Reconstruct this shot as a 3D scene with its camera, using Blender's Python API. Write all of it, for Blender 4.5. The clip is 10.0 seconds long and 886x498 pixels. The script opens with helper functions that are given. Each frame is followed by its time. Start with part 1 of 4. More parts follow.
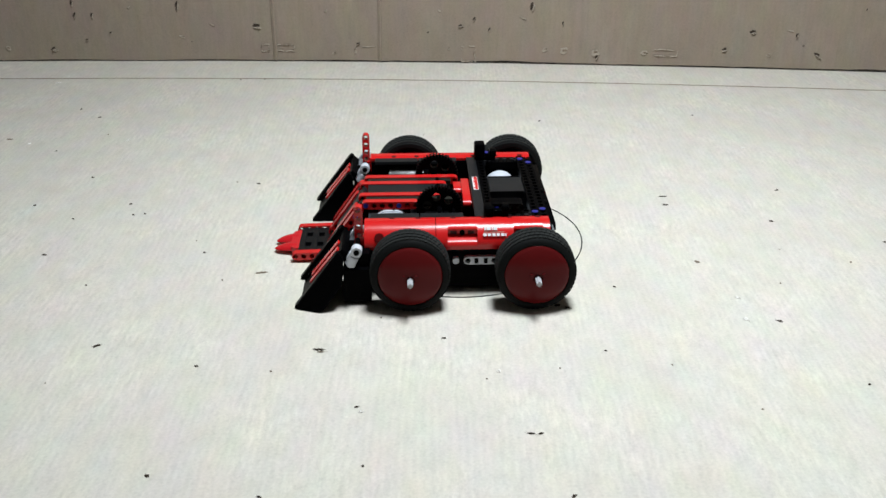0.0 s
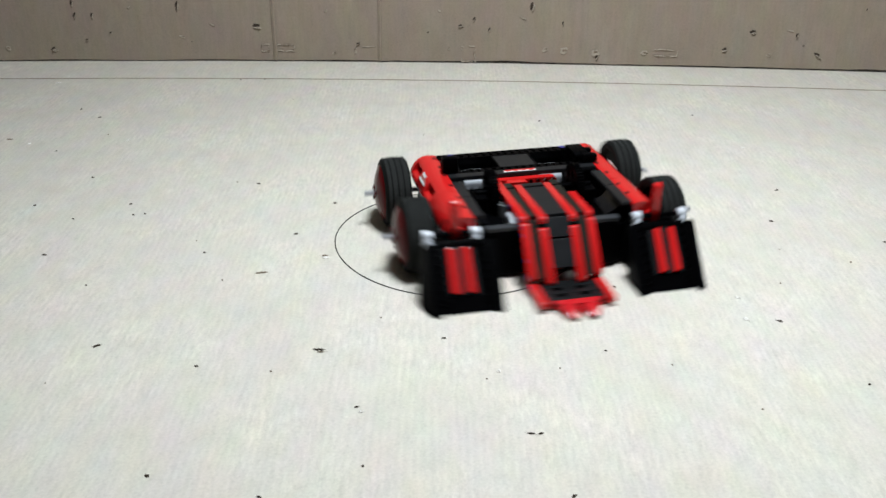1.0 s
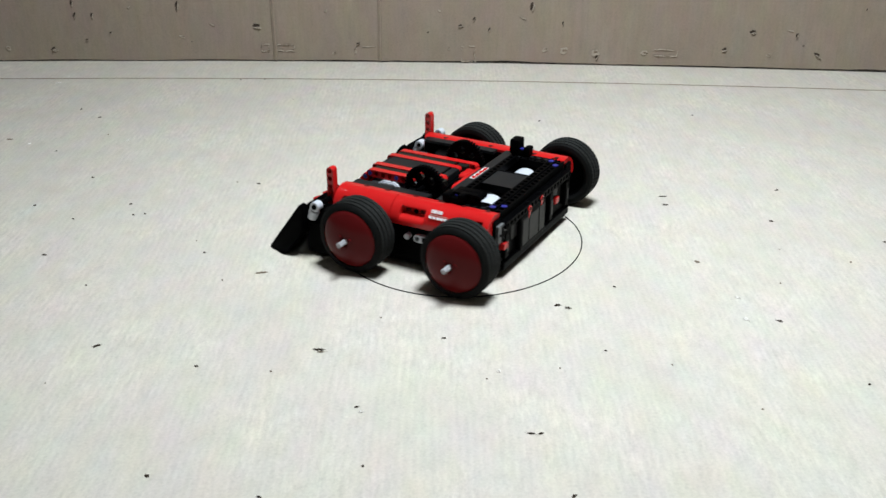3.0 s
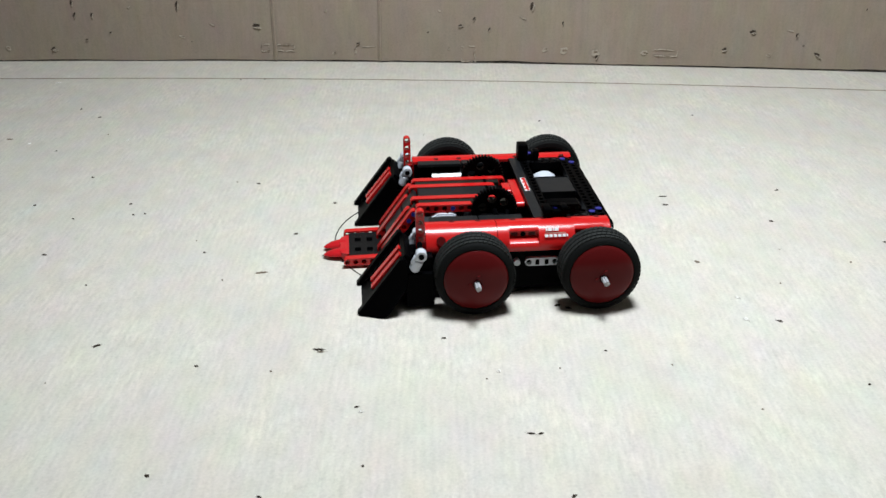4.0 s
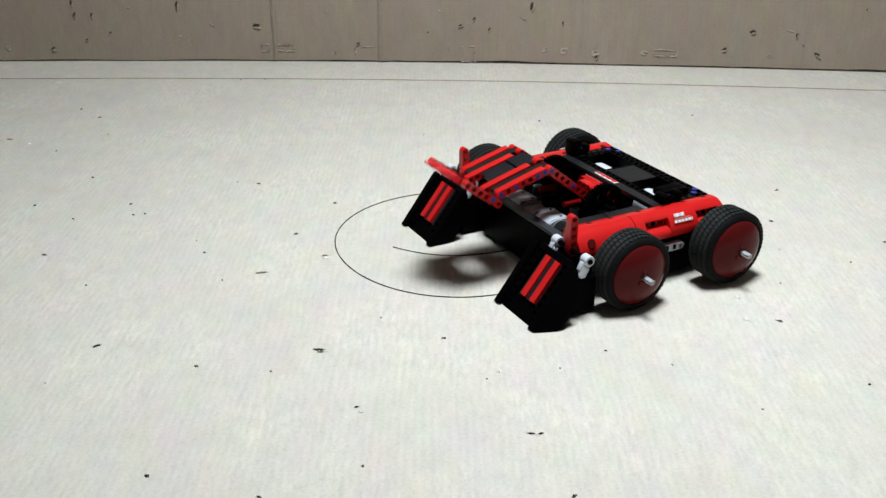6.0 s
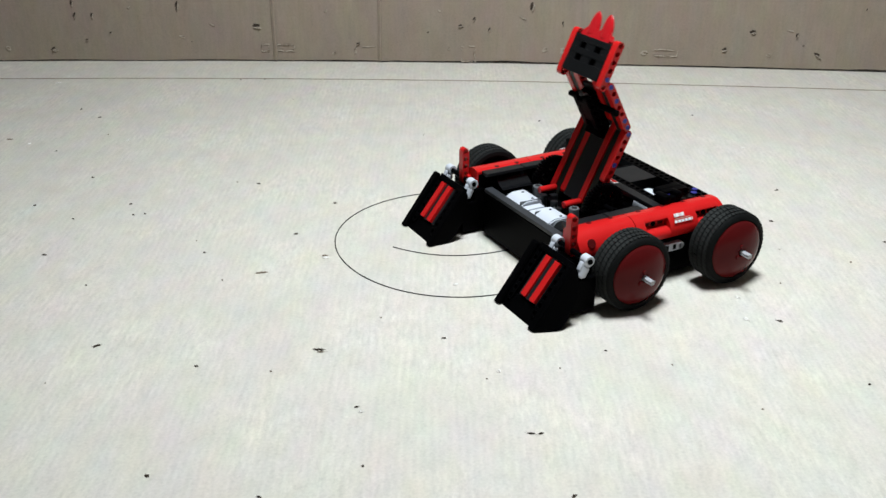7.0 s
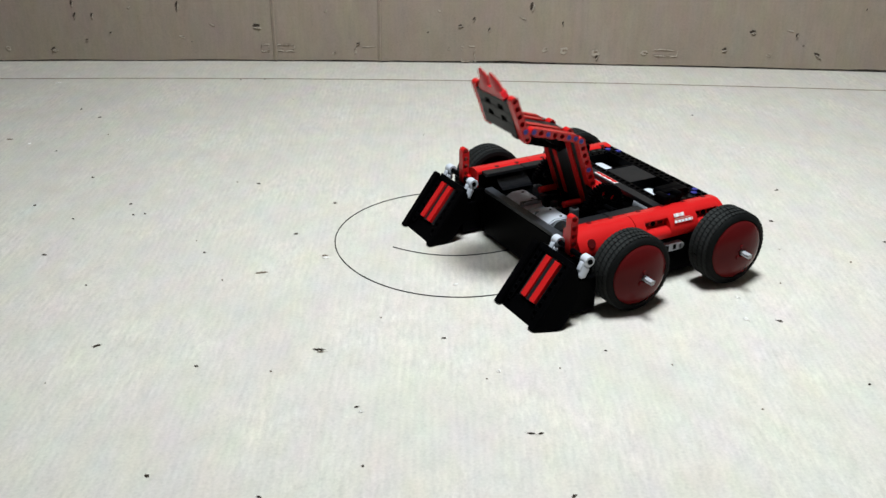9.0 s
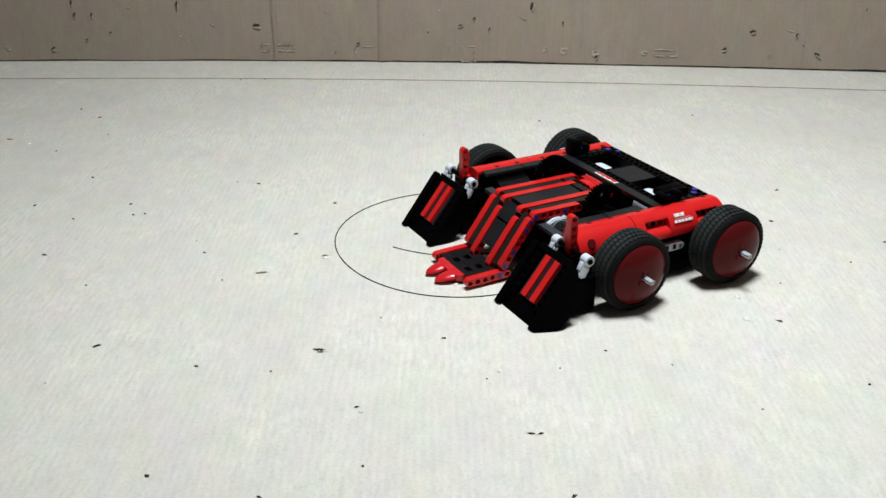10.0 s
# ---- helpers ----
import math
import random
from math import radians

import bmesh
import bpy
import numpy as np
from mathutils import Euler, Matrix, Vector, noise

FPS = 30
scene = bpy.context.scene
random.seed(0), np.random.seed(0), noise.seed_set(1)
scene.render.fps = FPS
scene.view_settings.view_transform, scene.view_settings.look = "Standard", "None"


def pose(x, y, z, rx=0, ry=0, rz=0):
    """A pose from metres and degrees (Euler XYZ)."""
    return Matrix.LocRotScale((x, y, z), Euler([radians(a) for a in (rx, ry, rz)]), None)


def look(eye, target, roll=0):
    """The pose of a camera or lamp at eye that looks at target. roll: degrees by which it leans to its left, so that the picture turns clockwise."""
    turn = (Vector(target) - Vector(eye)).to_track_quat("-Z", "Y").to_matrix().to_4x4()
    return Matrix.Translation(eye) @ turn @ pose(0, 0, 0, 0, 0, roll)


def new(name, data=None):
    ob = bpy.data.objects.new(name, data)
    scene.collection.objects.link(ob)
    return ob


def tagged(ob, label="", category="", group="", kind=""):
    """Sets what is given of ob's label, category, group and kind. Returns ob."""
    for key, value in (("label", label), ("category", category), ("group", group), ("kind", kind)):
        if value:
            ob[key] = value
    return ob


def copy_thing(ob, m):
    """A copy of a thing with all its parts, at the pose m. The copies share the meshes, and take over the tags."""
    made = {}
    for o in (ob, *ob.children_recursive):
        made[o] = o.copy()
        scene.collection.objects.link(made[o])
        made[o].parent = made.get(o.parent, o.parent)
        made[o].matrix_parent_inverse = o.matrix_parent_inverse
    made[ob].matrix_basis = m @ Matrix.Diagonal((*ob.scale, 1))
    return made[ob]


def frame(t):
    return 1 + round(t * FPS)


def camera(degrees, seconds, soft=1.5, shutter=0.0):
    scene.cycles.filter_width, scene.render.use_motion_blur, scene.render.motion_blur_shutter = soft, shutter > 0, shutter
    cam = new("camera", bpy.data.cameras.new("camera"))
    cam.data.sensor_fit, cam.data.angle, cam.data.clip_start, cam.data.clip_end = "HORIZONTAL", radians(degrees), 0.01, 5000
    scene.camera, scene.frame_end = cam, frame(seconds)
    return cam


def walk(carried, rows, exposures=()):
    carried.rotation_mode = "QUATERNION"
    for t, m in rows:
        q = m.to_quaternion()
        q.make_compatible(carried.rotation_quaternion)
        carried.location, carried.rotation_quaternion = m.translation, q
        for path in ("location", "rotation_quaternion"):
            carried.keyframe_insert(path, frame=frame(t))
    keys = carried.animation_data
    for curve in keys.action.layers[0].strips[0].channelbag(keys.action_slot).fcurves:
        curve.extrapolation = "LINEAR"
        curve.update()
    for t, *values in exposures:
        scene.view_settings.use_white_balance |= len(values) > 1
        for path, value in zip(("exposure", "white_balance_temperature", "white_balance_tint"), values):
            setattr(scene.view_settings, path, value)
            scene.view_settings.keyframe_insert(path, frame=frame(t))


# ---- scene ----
# camera, standing still on a small tripod
cam = camera(47.545, 10.0, soft=1.5, shutter=0.33)
EYE = pose(0, 0, 0.4396, 64.46, 0, 0)
walk(cam, [(0.0, EYE), (10.0, EYE)])

# light: one round overhead lamp, hung low above and a little before the sheet, and the pale room around
world = bpy.data.worlds.new("room_air")
scene.world = world
world.use_nodes = True
world.node_tree.nodes["Background"].inputs[0].default_value = (0.9, 0.95, 1.0, 1)
world.node_tree.nodes["Background"].inputs[1].default_value = 0.015
lamp_data = bpy.data.lights.new("overhead_lamp", "AREA")
lamp_data.shape, lamp_data.size, lamp_data.energy = "DISK", 0.34, 23.8
lamp_data.color = (0.905, 1.0, 1.06)
lamp = new("overhead_lamp", lamp_data)
# far below the ceiling, so its falloff darkens the edges like lens vignetting
lamp.matrix_world = look((0.18, 0.84, 1.25), (0.16, 0.86, 0))


# ---------------------------------------------------------------- materials
def material(name):
    m = bpy.data.materials.new(name)
    m.use_nodes = True
    tree = m.node_tree
    return m, tree, tree.nodes["Principled BSDF"]


def link(tree, a, b):
    tree.links.new(a, b)


def plastic(name, colour, rough=0.35, wear=0.25, metal=0.0, spec=0.5):
    """Moulded plastic: slight mottling, dusty patches of higher roughness, fine relief."""
    m, tree, bsdf = material(name)
    n = tree.nodes
    coord = n.new("ShaderNodeTexCoord")
    big, fine = n.new("ShaderNodeTexNoise"), n.new("ShaderNodeTexNoise")
    big.inputs["Scale"].default_value, big.inputs["Detail"].default_value = 45, 4
    fine.inputs["Scale"].default_value, fine.inputs["Detail"].default_value = 900, 2
    for t in (big, fine):
        link(tree, coord.outputs["Object"], t.inputs["Vector"])
    ramp = n.new("ShaderNodeMapRange")
    ramp.inputs["To Min"].default_value, ramp.inputs["To Max"].default_value = 1 - wear * 0.5, 1 + wear * 0.5
    link(tree, big.outputs["Fac"], ramp.inputs["Value"])
    mul = n.new("ShaderNodeVectorMath")
    mul.operation = "SCALE"
    mul.inputs[0].default_value = colour
    link(tree, ramp.outputs[0], mul.inputs["Scale"])
    link(tree, mul.outputs[0], bsdf.inputs["Base Color"])
    rr = n.new("ShaderNodeMapRange")
    rr.inputs["To Min"].default_value, rr.inputs["To Max"].default_value = max(rough - 0.1, 0.05), rough + 0.14
    link(tree, big.outputs["Fac"], rr.inputs["Value"])
    link(tree, rr.outputs[0], bsdf.inputs["Roughness"])
    bump = n.new("ShaderNodeBump")
    bump.inputs["Strength"].default_value, bump.inputs["Distance"].default_value = 0.12, 0.0003
    link(tree, fine.outputs["Fac"], bump.inputs["Height"])
    link(tree, bump.outputs[0], bsdf.inputs["Normal"])
    bsdf.inputs["Metallic"].default_value = metal
    bsdf.inputs["Specular IOR Level"].default_value = spec
    return m


def stretch_coord(tree, coord, along_z):
    m = tree.nodes.new("ShaderNodeMapping")
    m.inputs["Scale"].default_value = (1, 1, 0.4) if along_z else (1, 0.45, 1)
    link(tree, coord.outputs["Object"], m.inputs["Vector"])
    return m.outputs[0]


def cardboard(name, colour, streak=0.06, flute=0.0062, along_z=False):
    """Kraft board: fibres, faint flutes that show through the liner, scuffs and blotches."""
    m, tree, bsdf = material(name)
    n = tree.nodes
    coord = n.new("ShaderNodeTexCoord")
    sep = n.new("ShaderNodeSeparateXYZ")
    link(tree, coord.outputs["Object"], sep.inputs[0])
    warp = n.new("ShaderNodeTexNoise")
    warp.inputs["Scale"].default_value, warp.inputs["Detail"].default_value = 6, 2
    link(tree, coord.outputs["Object"], warp.inputs["Vector"])
    # flutes: sine of x with a little wander
    k = n.new("ShaderNodeMath")
    k.operation, k.inputs[1].default_value = "MULTIPLY", 2 * math.pi / flute
    link(tree, sep.outputs["X"], k.inputs[0])
    add = n.new("ShaderNodeMath")
    add.operation, add.inputs[2].default_value = "MULTIPLY_ADD", 0.0
    link(tree, warp.outputs["Fac"], add.inputs[0])
    add.inputs[1].default_value = 12.0
    link(tree, k.outputs[0], add.inputs[2])
    sine = n.new("ShaderNodeMath")
    sine.operation = "SINE"
    link(tree, add.outputs[0], sine.inputs[0])
    # streaks of fibre, stretched along the flutes
    stretch = n.new("ShaderNodeMapping")
    stretch.inputs["Scale"].default_value = (160, 160, 12) if along_z else (240, 62, 34)
    link(tree, coord.outputs["Object"], stretch.inputs["Vector"])
    fibre = n.new("ShaderNodeTexNoise")
    fibre.inputs["Scale"].default_value, fibre.inputs["Detail"].default_value = 1.0, 5
    fibre.inputs["Roughness"].default_value = 0.65
    link(tree, stretch.outputs[0], fibre.inputs["Vector"])
    grain = n.new("ShaderNodeTexNoise")
    grain.inputs["Scale"].default_value, grain.inputs["Detail"].default_value = 420, 3
    link(tree, coord.outputs["Object"], grain.inputs["Vector"])
    blotch = n.new("ShaderNodeTexNoise")
    blotch.inputs["Scale"].default_value, blotch.inputs["Detail"].default_value = 9, 5
    link(tree, coord.outputs["Object"], blotch.inputs["Vector"])
    # fibre amount only where patches of the liner are rubbed
    rub = n.new("ShaderNodeMapRange")
    rub.inputs["From Min"].default_value, rub.inputs["From Max"].default_value = 0.38, 0.62
    link(tree, blotch.outputs["Fac"], rub.inputs["Value"])

    flecks = n.new("ShaderNodeTexVoronoi")
    flecks.inputs["Scale"].default_value = 210
    link(tree, coord.outputs["Object"], flecks.inputs["Vector"])
    pit = n.new("ShaderNodeMapRange")
    pit.inputs["From Min"].default_value, pit.inputs["From Max"].default_value = 0.10, 0.42
    link(tree, flecks.outputs["Distance"], pit.inputs["Value"])
    mottle = n.new("ShaderNodeTexNoise")
    mottle.inputs["Scale"].default_value, mottle.inputs["Detail"].default_value = 75, 3
    mottle.inputs["Roughness"].default_value = 0.7
    link(tree, stretch_coord(tree, coord, along_z), mottle.inputs["Vector"])

    def term(src, amount, centre=0.5):
        a = n.new("ShaderNodeMath")
        a.operation, a.inputs[1].default_value = "SUBTRACT", centre
        link(tree, src, a.inputs[0])
        b = n.new("ShaderNodeMath")
        b.operation, b.inputs[1].default_value = "MULTIPLY", amount
        link(tree, a.outputs[0], b.inputs[0])
        return b.outputs[0]

    def plus(a, b):
        s = n.new("ShaderNodeMath")
        s.operation = "ADD"
        link(tree, a, s.inputs[0])
        link(tree, b, s.inputs[1])
        return s.outputs[0]

    rubbed = n.new("ShaderNodeMath")
    rubbed.operation = "MULTIPLY"
    link(tree, term(fibre.outputs["Fac"], streak * 6.5), rubbed.inputs[0])
    link(tree, rub.outputs[0], rubbed.inputs[1])
    total = plus(plus(term(sine.outputs[0], streak * 0.19, 0.0), rubbed.outputs[0]),
                 plus(term(grain.outputs["Fac"], 0.26), term(blotch.outputs["Fac"], 0.20)))
    total = plus(total, plus(term(pit.outputs[0], 0.05, 0.8), term(mottle.outputs["Fac"], 0.26)))
    one = n.new("ShaderNodeMath")
    one.operation, one.inputs[1].default_value = "ADD", 1.0
    link(tree, total, one.inputs[0])
    mul = n.new("ShaderNodeVectorMath")
    mul.operation = "SCALE"
    # faint camera colour noise, put into the board, that leans to pink and to green
    hue_noise = n.new("ShaderNodeTexNoise")
    hue_noise.inputs["Scale"].default_value, hue_noise.inputs["Detail"].default_value = 38, 3
    link(tree, stretch_coord(tree, coord, along_z), hue_noise.inputs["Vector"])
    tint = n.new("ShaderNodeVectorMath")
    tint.operation = "MULTIPLY_ADD"
    tint.inputs[1].default_value = (0.16 * colour[0],) * 3
    tint.inputs[2].default_value = [c - 0.08 * colour[0] for c in colour]
    link(tree, hue_noise.outputs["Color"], tint.inputs[0])
    link(tree, tint.outputs[0], mul.inputs[0])
    link(tree, one.outputs[0], mul.inputs["Scale"])
    link(tree, mul.outputs[0], bsdf.inputs["Base Color"])
    bsdf.inputs["Roughness"].default_value = 0.72
    bsdf.inputs["Specular IOR Level"].default_value = 0.3
    height = plus(term(sine.outputs[0], 0.07, 0.0), term(fibre.outputs["Fac"], 1.0))
    bump = n.new("ShaderNodeBump")
    bump.inputs["Strength"].default_value, bump.inputs["Distance"].default_value = 0.25, 0.0006
    link(tree, height, bump.inputs["Height"])
    link(tree, bump.outputs[0], bsdf.inputs["Normal"])
    return m


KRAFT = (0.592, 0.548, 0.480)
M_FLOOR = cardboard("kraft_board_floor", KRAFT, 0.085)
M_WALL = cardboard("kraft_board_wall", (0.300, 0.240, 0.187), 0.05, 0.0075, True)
M_TORN = plastic("torn_board_pulp", (0.41, 0.345, 0.28), 0.9, 0.5, spec=0.1)
M_PULP = plastic("pale_torn_pulp", (0.78, 0.74, 0.69), 0.9, 0.3, spec=0.1)
M_SCUFF_HOLE = plastic("dark_scuff_and_hole_shade", (0.06, 0.045, 0.035), 0.9, 0.6, spec=0.1)
M_TAN = plastic("brown_board_core_and_shade", (0.26, 0.20, 0.15), 0.9, 0.5, spec=0.1)
M_INK = plastic("black_thread", (0.012, 0.011, 0.012), 0.8, 0.3, spec=0.1)
M_RED = plastic("red_plastic", (0.56, 0.013, 0.013), 0.2, 0.12, spec=0.4)
M_GLOSSRED = plastic("glossy_red_plastic", (0.52, 0.012, 0.017), 0.17, 0.1, spec=0.4)
M_DISH = plastic("dark_red_plastic", (0.086, 0.0070, 0.0075), 0.13, 0.2, spec=0.09)
# tyre rubber lightened for the tread, as if lit from above
M_TREAD_LIT = plastic("lit_tread_rubber", (0.021, 0.022, 0.021), 0.85, 1.3, spec=0.12)
M_SLATE = plastic("slate_black_plastic", (0.0065, 0.0068, 0.0075), 0.4, 0.4, spec=0.15)
M_SHALE = plastic("scuffed_grey_plastic", (0.034, 0.036, 0.040), 0.38, 0.35, spec=0.3)
M_OLIVE = plastic("worn_black_plastic", (0.013, 0.0125, 0.0098), 0.4, 0.5, spec=0.2)
M_BLACK = plastic("black_plastic", (0.0013, 0.0013, 0.0016), 0.36, 0.4, spec=0.015)
M_GLOSS = plastic("glossy_black_plastic", (0.004, 0.004, 0.005), 0.14, 0.2, spec=0.6)
M_DARK = plastic("dark_grey_plastic", (0.0115, 0.0120, 0.0134), 0.36, 0.35, spec=0.2)
# the same rubber darkened, for sidewalls in shade
M_RUBBER_SHADED = plastic("shaded_tyre_rubber", (0.0062, 0.0065, 0.0064), 0.7, 1.0, spec=0.08)
M_GREY = plastic("light_grey_plastic", (0.60, 0.62, 0.67), 0.35, 0.15)
M_MID = plastic("mid_grey_plastic", (0.13, 0.135, 0.14), 0.4, 0.2)
M_BLUE = plastic("blue_plastic", (0.022, 0.024, 0.24), 0.3, 0.1)
M_STEEL = plastic("axle_grey_plastic", (0.42, 0.42, 0.44), 0.3, 0.1)
M_STICKER = plastic("white_sticker", (0.80, 0.80, 0.80), 0.35, 0.05)
M_PLASTER = plastic("painted_plaster", (0.56, 0.55, 0.53), 0.85, 0.1, spec=0.2)


# ---------------------------------------------------------------- mesh helpers (millimetres in, metres out)
MM = 0.001


def part(name, bm, mat, parent=None, label="", smooth=False):
    """Links a bmesh, drawn in millimetres, as one mesh object under a thing or part."""
    bmesh.ops.recalc_face_normals(bm, faces=bm.faces)
    bm.transform(Matrix.Scale(MM, 4))
    me = bpy.data.meshes.new(name)
    bm.to_mesh(me)
    bm.free()
    me.materials.append(mat)
    if smooth:
        me.shade_smooth()
        me.set_sharp_from_angle(angle=radians(38))
    ob = new(name, me)
    ob.parent = parent
    if label:
        ob["label"] = label
    return ob


def share(name, mesh, parent, m):
    """One more piece on the same mesh, at pose m (metres)."""
    ob = new(name, mesh)
    ob.parent = parent
    ob.matrix_basis = m
    return ob


def at(x, y, z, rx=0, ry=0, rz=0):
    return pose(x * MM, y * MM, z * MM, rx, ry, rz)


def box(bm, x0, x1, y0, y1, z0, z1, bevel=0.6, m=None):
    made = bmesh.ops.create_cube(bm, size=1)["verts"]
    bmesh.ops.transform(bm, matrix=Matrix.LocRotScale(((x0 + x1) / 2, (y0 + y1) / 2, (z0 + z1) / 2), None, (x1 - x0, y1 - y0, z1 - z0)), verts=made)
    geom = made
    if bevel:
        edges = list({e for v in made for e in v.link_edges})
        geom = bmesh.ops.bevel(bm, geom=edges, offset=bevel, segments=2, affect="EDGES", profile=0.6)["verts"]
    if m is not None:
        bmesh.ops.transform(bm, matrix=m, verts=list(set(geom)))
    return bm


def prism(bm, outline, a, b, axis="y", holes=(), bevel=0.0):
    """A slab: outline and round holes (u, v, r) in the plane across the axis, from a to b along it."""
    def put(u, v, w):
        return {"y": (u, w, v), "x": (w, u, v), "z": (u, v, w)}[axis]
    edges = []
    loops = [outline] + [[(u + r * math.cos(2 * math.pi * i / 12), v + r * math.sin(2 * math.pi * i / 12)) for i in range(12)] for u, v, r in holes]
    for loop in loops:
        vs = [bm.verts.new(put(u, v, a)) for u, v in loop]
        edges += [bm.edges.new((vs[i], vs[(i + 1) % len(vs)])) for i in range(len(vs))]
    faces = [g for g in bmesh.ops.triangle_fill(bm, use_beauty=True, use_dissolve=False, edges=edges)["geom"] if isinstance(g, bmesh.types.BMFace)]
    ext = bmesh.ops.extrude_face_region(bm, geom=faces, use_keep_orig=True)["geom"]
    top = [g for g in ext if isinstance(g, bmesh.types.BMVert)]
    d = Vector(put(0, 0, b)) - Vector(put(0, 0, a))
    bmesh.ops.translate(bm, vec=d, verts=top)
    return bm


def stadium(n, r=3.8, pitch=8.0, seg=6):
    L = (n - 1) * pitch
    pts = [(L + r * math.sin(math.pi * i / seg), -r * math.cos(math.pi * i / seg)) for i in range(seg + 1)]
    pts += [(-r * math.sin(math.pi * i / seg), r * math.cos(math.pi * i / seg)) for i in range(seg + 1)]
    return pts


def beam(n, thick=7.6, hole=2.5, axis="y"):
    """A studless beam of n holes along x, centred on its first hole; the holes run along the axis."""
    bm = bmesh.new()
    prism(bm, stadium(n), -thick / 2, thick / 2, axis, [(8.0 * i, 0, hole) for i in range(n)])
    return bm


def moved(bm, m):
    bm.transform(m)
    return bm


def mmpose(x, y, z, rx=0, ry=0, rz=0):
    return pose(x, y, z, rx, ry, rz)


def cyl(bm, r, a, b, axis="y", at_=(0, 0), n=20, r2=None):
    r2 = r if r2 is None else r2
    rings = []
    for w, q in ((a, r), (b, r2)):
        ring = []
        for i in range(n):
            u, v = at_[0] + q * math.cos(2 * math.pi * i / n), at_[1] + q * math.sin(2 * math.pi * i / n)
            ring.append(bm.verts.new({"y": (u, w, v), "x": (w, u, v), "z": (u, v, w)}[axis]))
        rings.append(ring)
    for i in range(n):
        bm.faces.new((rings[0][i], rings[0][(i + 1) % n], rings[1][(i + 1) % n], rings[1][i]))
    bm.faces.new(rings[0])
    bm.faces.new(rings[1])
    return bm


def lathe(bm, profile, n=48):
    """Turns (radius, y) pairs about the y axis."""
    rings = []
    for r, y in profile:
        if r < 1e-6:
            rings.append([bm.verts.new((0, y, 0))] * n)
        else:
            rings.append([bm.verts.new((r * math.cos(2 * math.pi * i / n), y, r * math.sin(2 * math.pi * i / n))) for i in range(n)])
    for a, b in zip(rings, rings[1:]):
        for i in range(n):
            j = (i + 1) % n
            f = []
            for v in (a[i], a[j], b[j], b[i]):
                if v not in f:
                    f.append(v)
            if len(f) > 2:
                bm.faces.new(f)
    return bm


# ---------------------------------------------------------------- setting: board sheet, board wall, room
def wall_line(x):
    """The foot of the bowed board wall (metres)."""
    return 1.630 - 0.0485 * x - 0.0512 * x * x


def build_floor():
    bm = bmesh.new()
    xs = [-1.6 + 3.2 * i / 64 for i in range(65)]
    # fold line 0.1 m before the wall, pressed in as a shallow groove
    offs = [(-2.9, 0), (-0.1022, 0), (-0.1012, -0.0009), (-0.1000, -0.0016), (-0.0988, -0.0007), (-0.0975, 0.0005), (-0.05, 0.0012), (0.06, 0.0008)]
    rows = []
    for o, z in offs:
        rows.append([bm.verts.new((x * 1000, (max(wall_line(x), 1.2) + o) * 1000, z * 1000)) for x in xs])
    for a, b in zip(rows, rows[1:]):
        for i in range(64):
            bm.faces.new((a[i], a[i + 1], b[i + 1], b[i]))
    ob = part("floor", bm, M_FLOOR, None, smooth=False)
    return tagged(ob, "pale kraft cardboard sheet with a fold line near the wall", "floor", kind="structure")


def build_wall():
    bm = bmesh.new()
    n = 128
    xs = [-1.6 + 3.2 * i / n for i in range(n + 1)]
    layers = []
    for depth in (0.0, 0.006):
        rows = []
        for z in (0, 0.009, 0.03, 0.12, 0.45):
            row = []
            for x in xs:
                lift = max(0.0006, 0.0042 + 0.0042 * noise.noise((x * 5, 0, 3)) + 0.0012 * noise.noise((x * 45, 1, 3))) if z == 0 else z
                dip = 0.0008 * noise.noise((x * 9, z * 20, 8))
                row.append(bm.verts.new((x * 1000, (wall_line(x) + depth + dip) * 1000, lift * 1000)))
            rows.append(row)
        layers.append(rows)
    for rows in layers:
        for a, b in zip(rows, rows[1:]):
            for i in range(n):
                bm.faces.new((a[i], a[i + 1], b[i + 1], b[i]))
    for r in (0, -1):
        for i in range(n):
            bm.faces.new((layers[0][r][i], layers[0][r][i + 1], layers[1][r][i + 1], layers[1][r][i]))
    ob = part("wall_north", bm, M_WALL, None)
    return tagged(ob, "upright kraft cardboard wall with punctures and creases", "wall", kind="structure")


def plane_box(name, label, x0, x1, y0, y1, z0, z1, mat, kind_of):
    bm = bmesh.new()
    box(bm, x0 * 1000, x1 * 1000, y0 * 1000, y1 * 1000, z0 * 1000, z1 * 1000, 0)
    return tagged(part(name, bm, mat), label, kind_of, kind="structure")


build_floor()
build_wall()
# added room beyond the board, never in view: closes and bounces the light
plane_box("ground", "plain room floor under the cardboard, unseen, added to close the room", -2.6, 2.6, -2.6, 3.0, -0.05, -0.006, M_PLASTER, "floor")
plane_box("wall_south", "plain painted room wall, unseen, added to bounce light", -2.6, 2.6, -2.7, -2.6, -0.05, 2.45, M_PLASTER, "wall")
plane_box("wall_far", "plain painted room wall behind the cardboard, unseen, added to bounce light", -2.6, 2.6, 3.0, 3.1, -0.05, 2.45, M_PLASTER, "wall")
plane_box("wall_east", "plain painted room wall, unseen, added to bounce light", 2.6, 2.7, -2.7, 3.1, -0.05, 2.45, M_PLASTER, "wall")
plane_box("wall_west", "plain painted room wall, unseen, added to bounce light", -2.7, -2.6, -2.7, 3.1, -0.05, 2.45, M_PLASTER, "wall")
plane_box("ceiling", "plain painted room ceiling, unseen, added to bounce light", -2.7, 2.7, -2.7, 3.1, 2.45, 2.55, M_PLASTER, "ceiling")


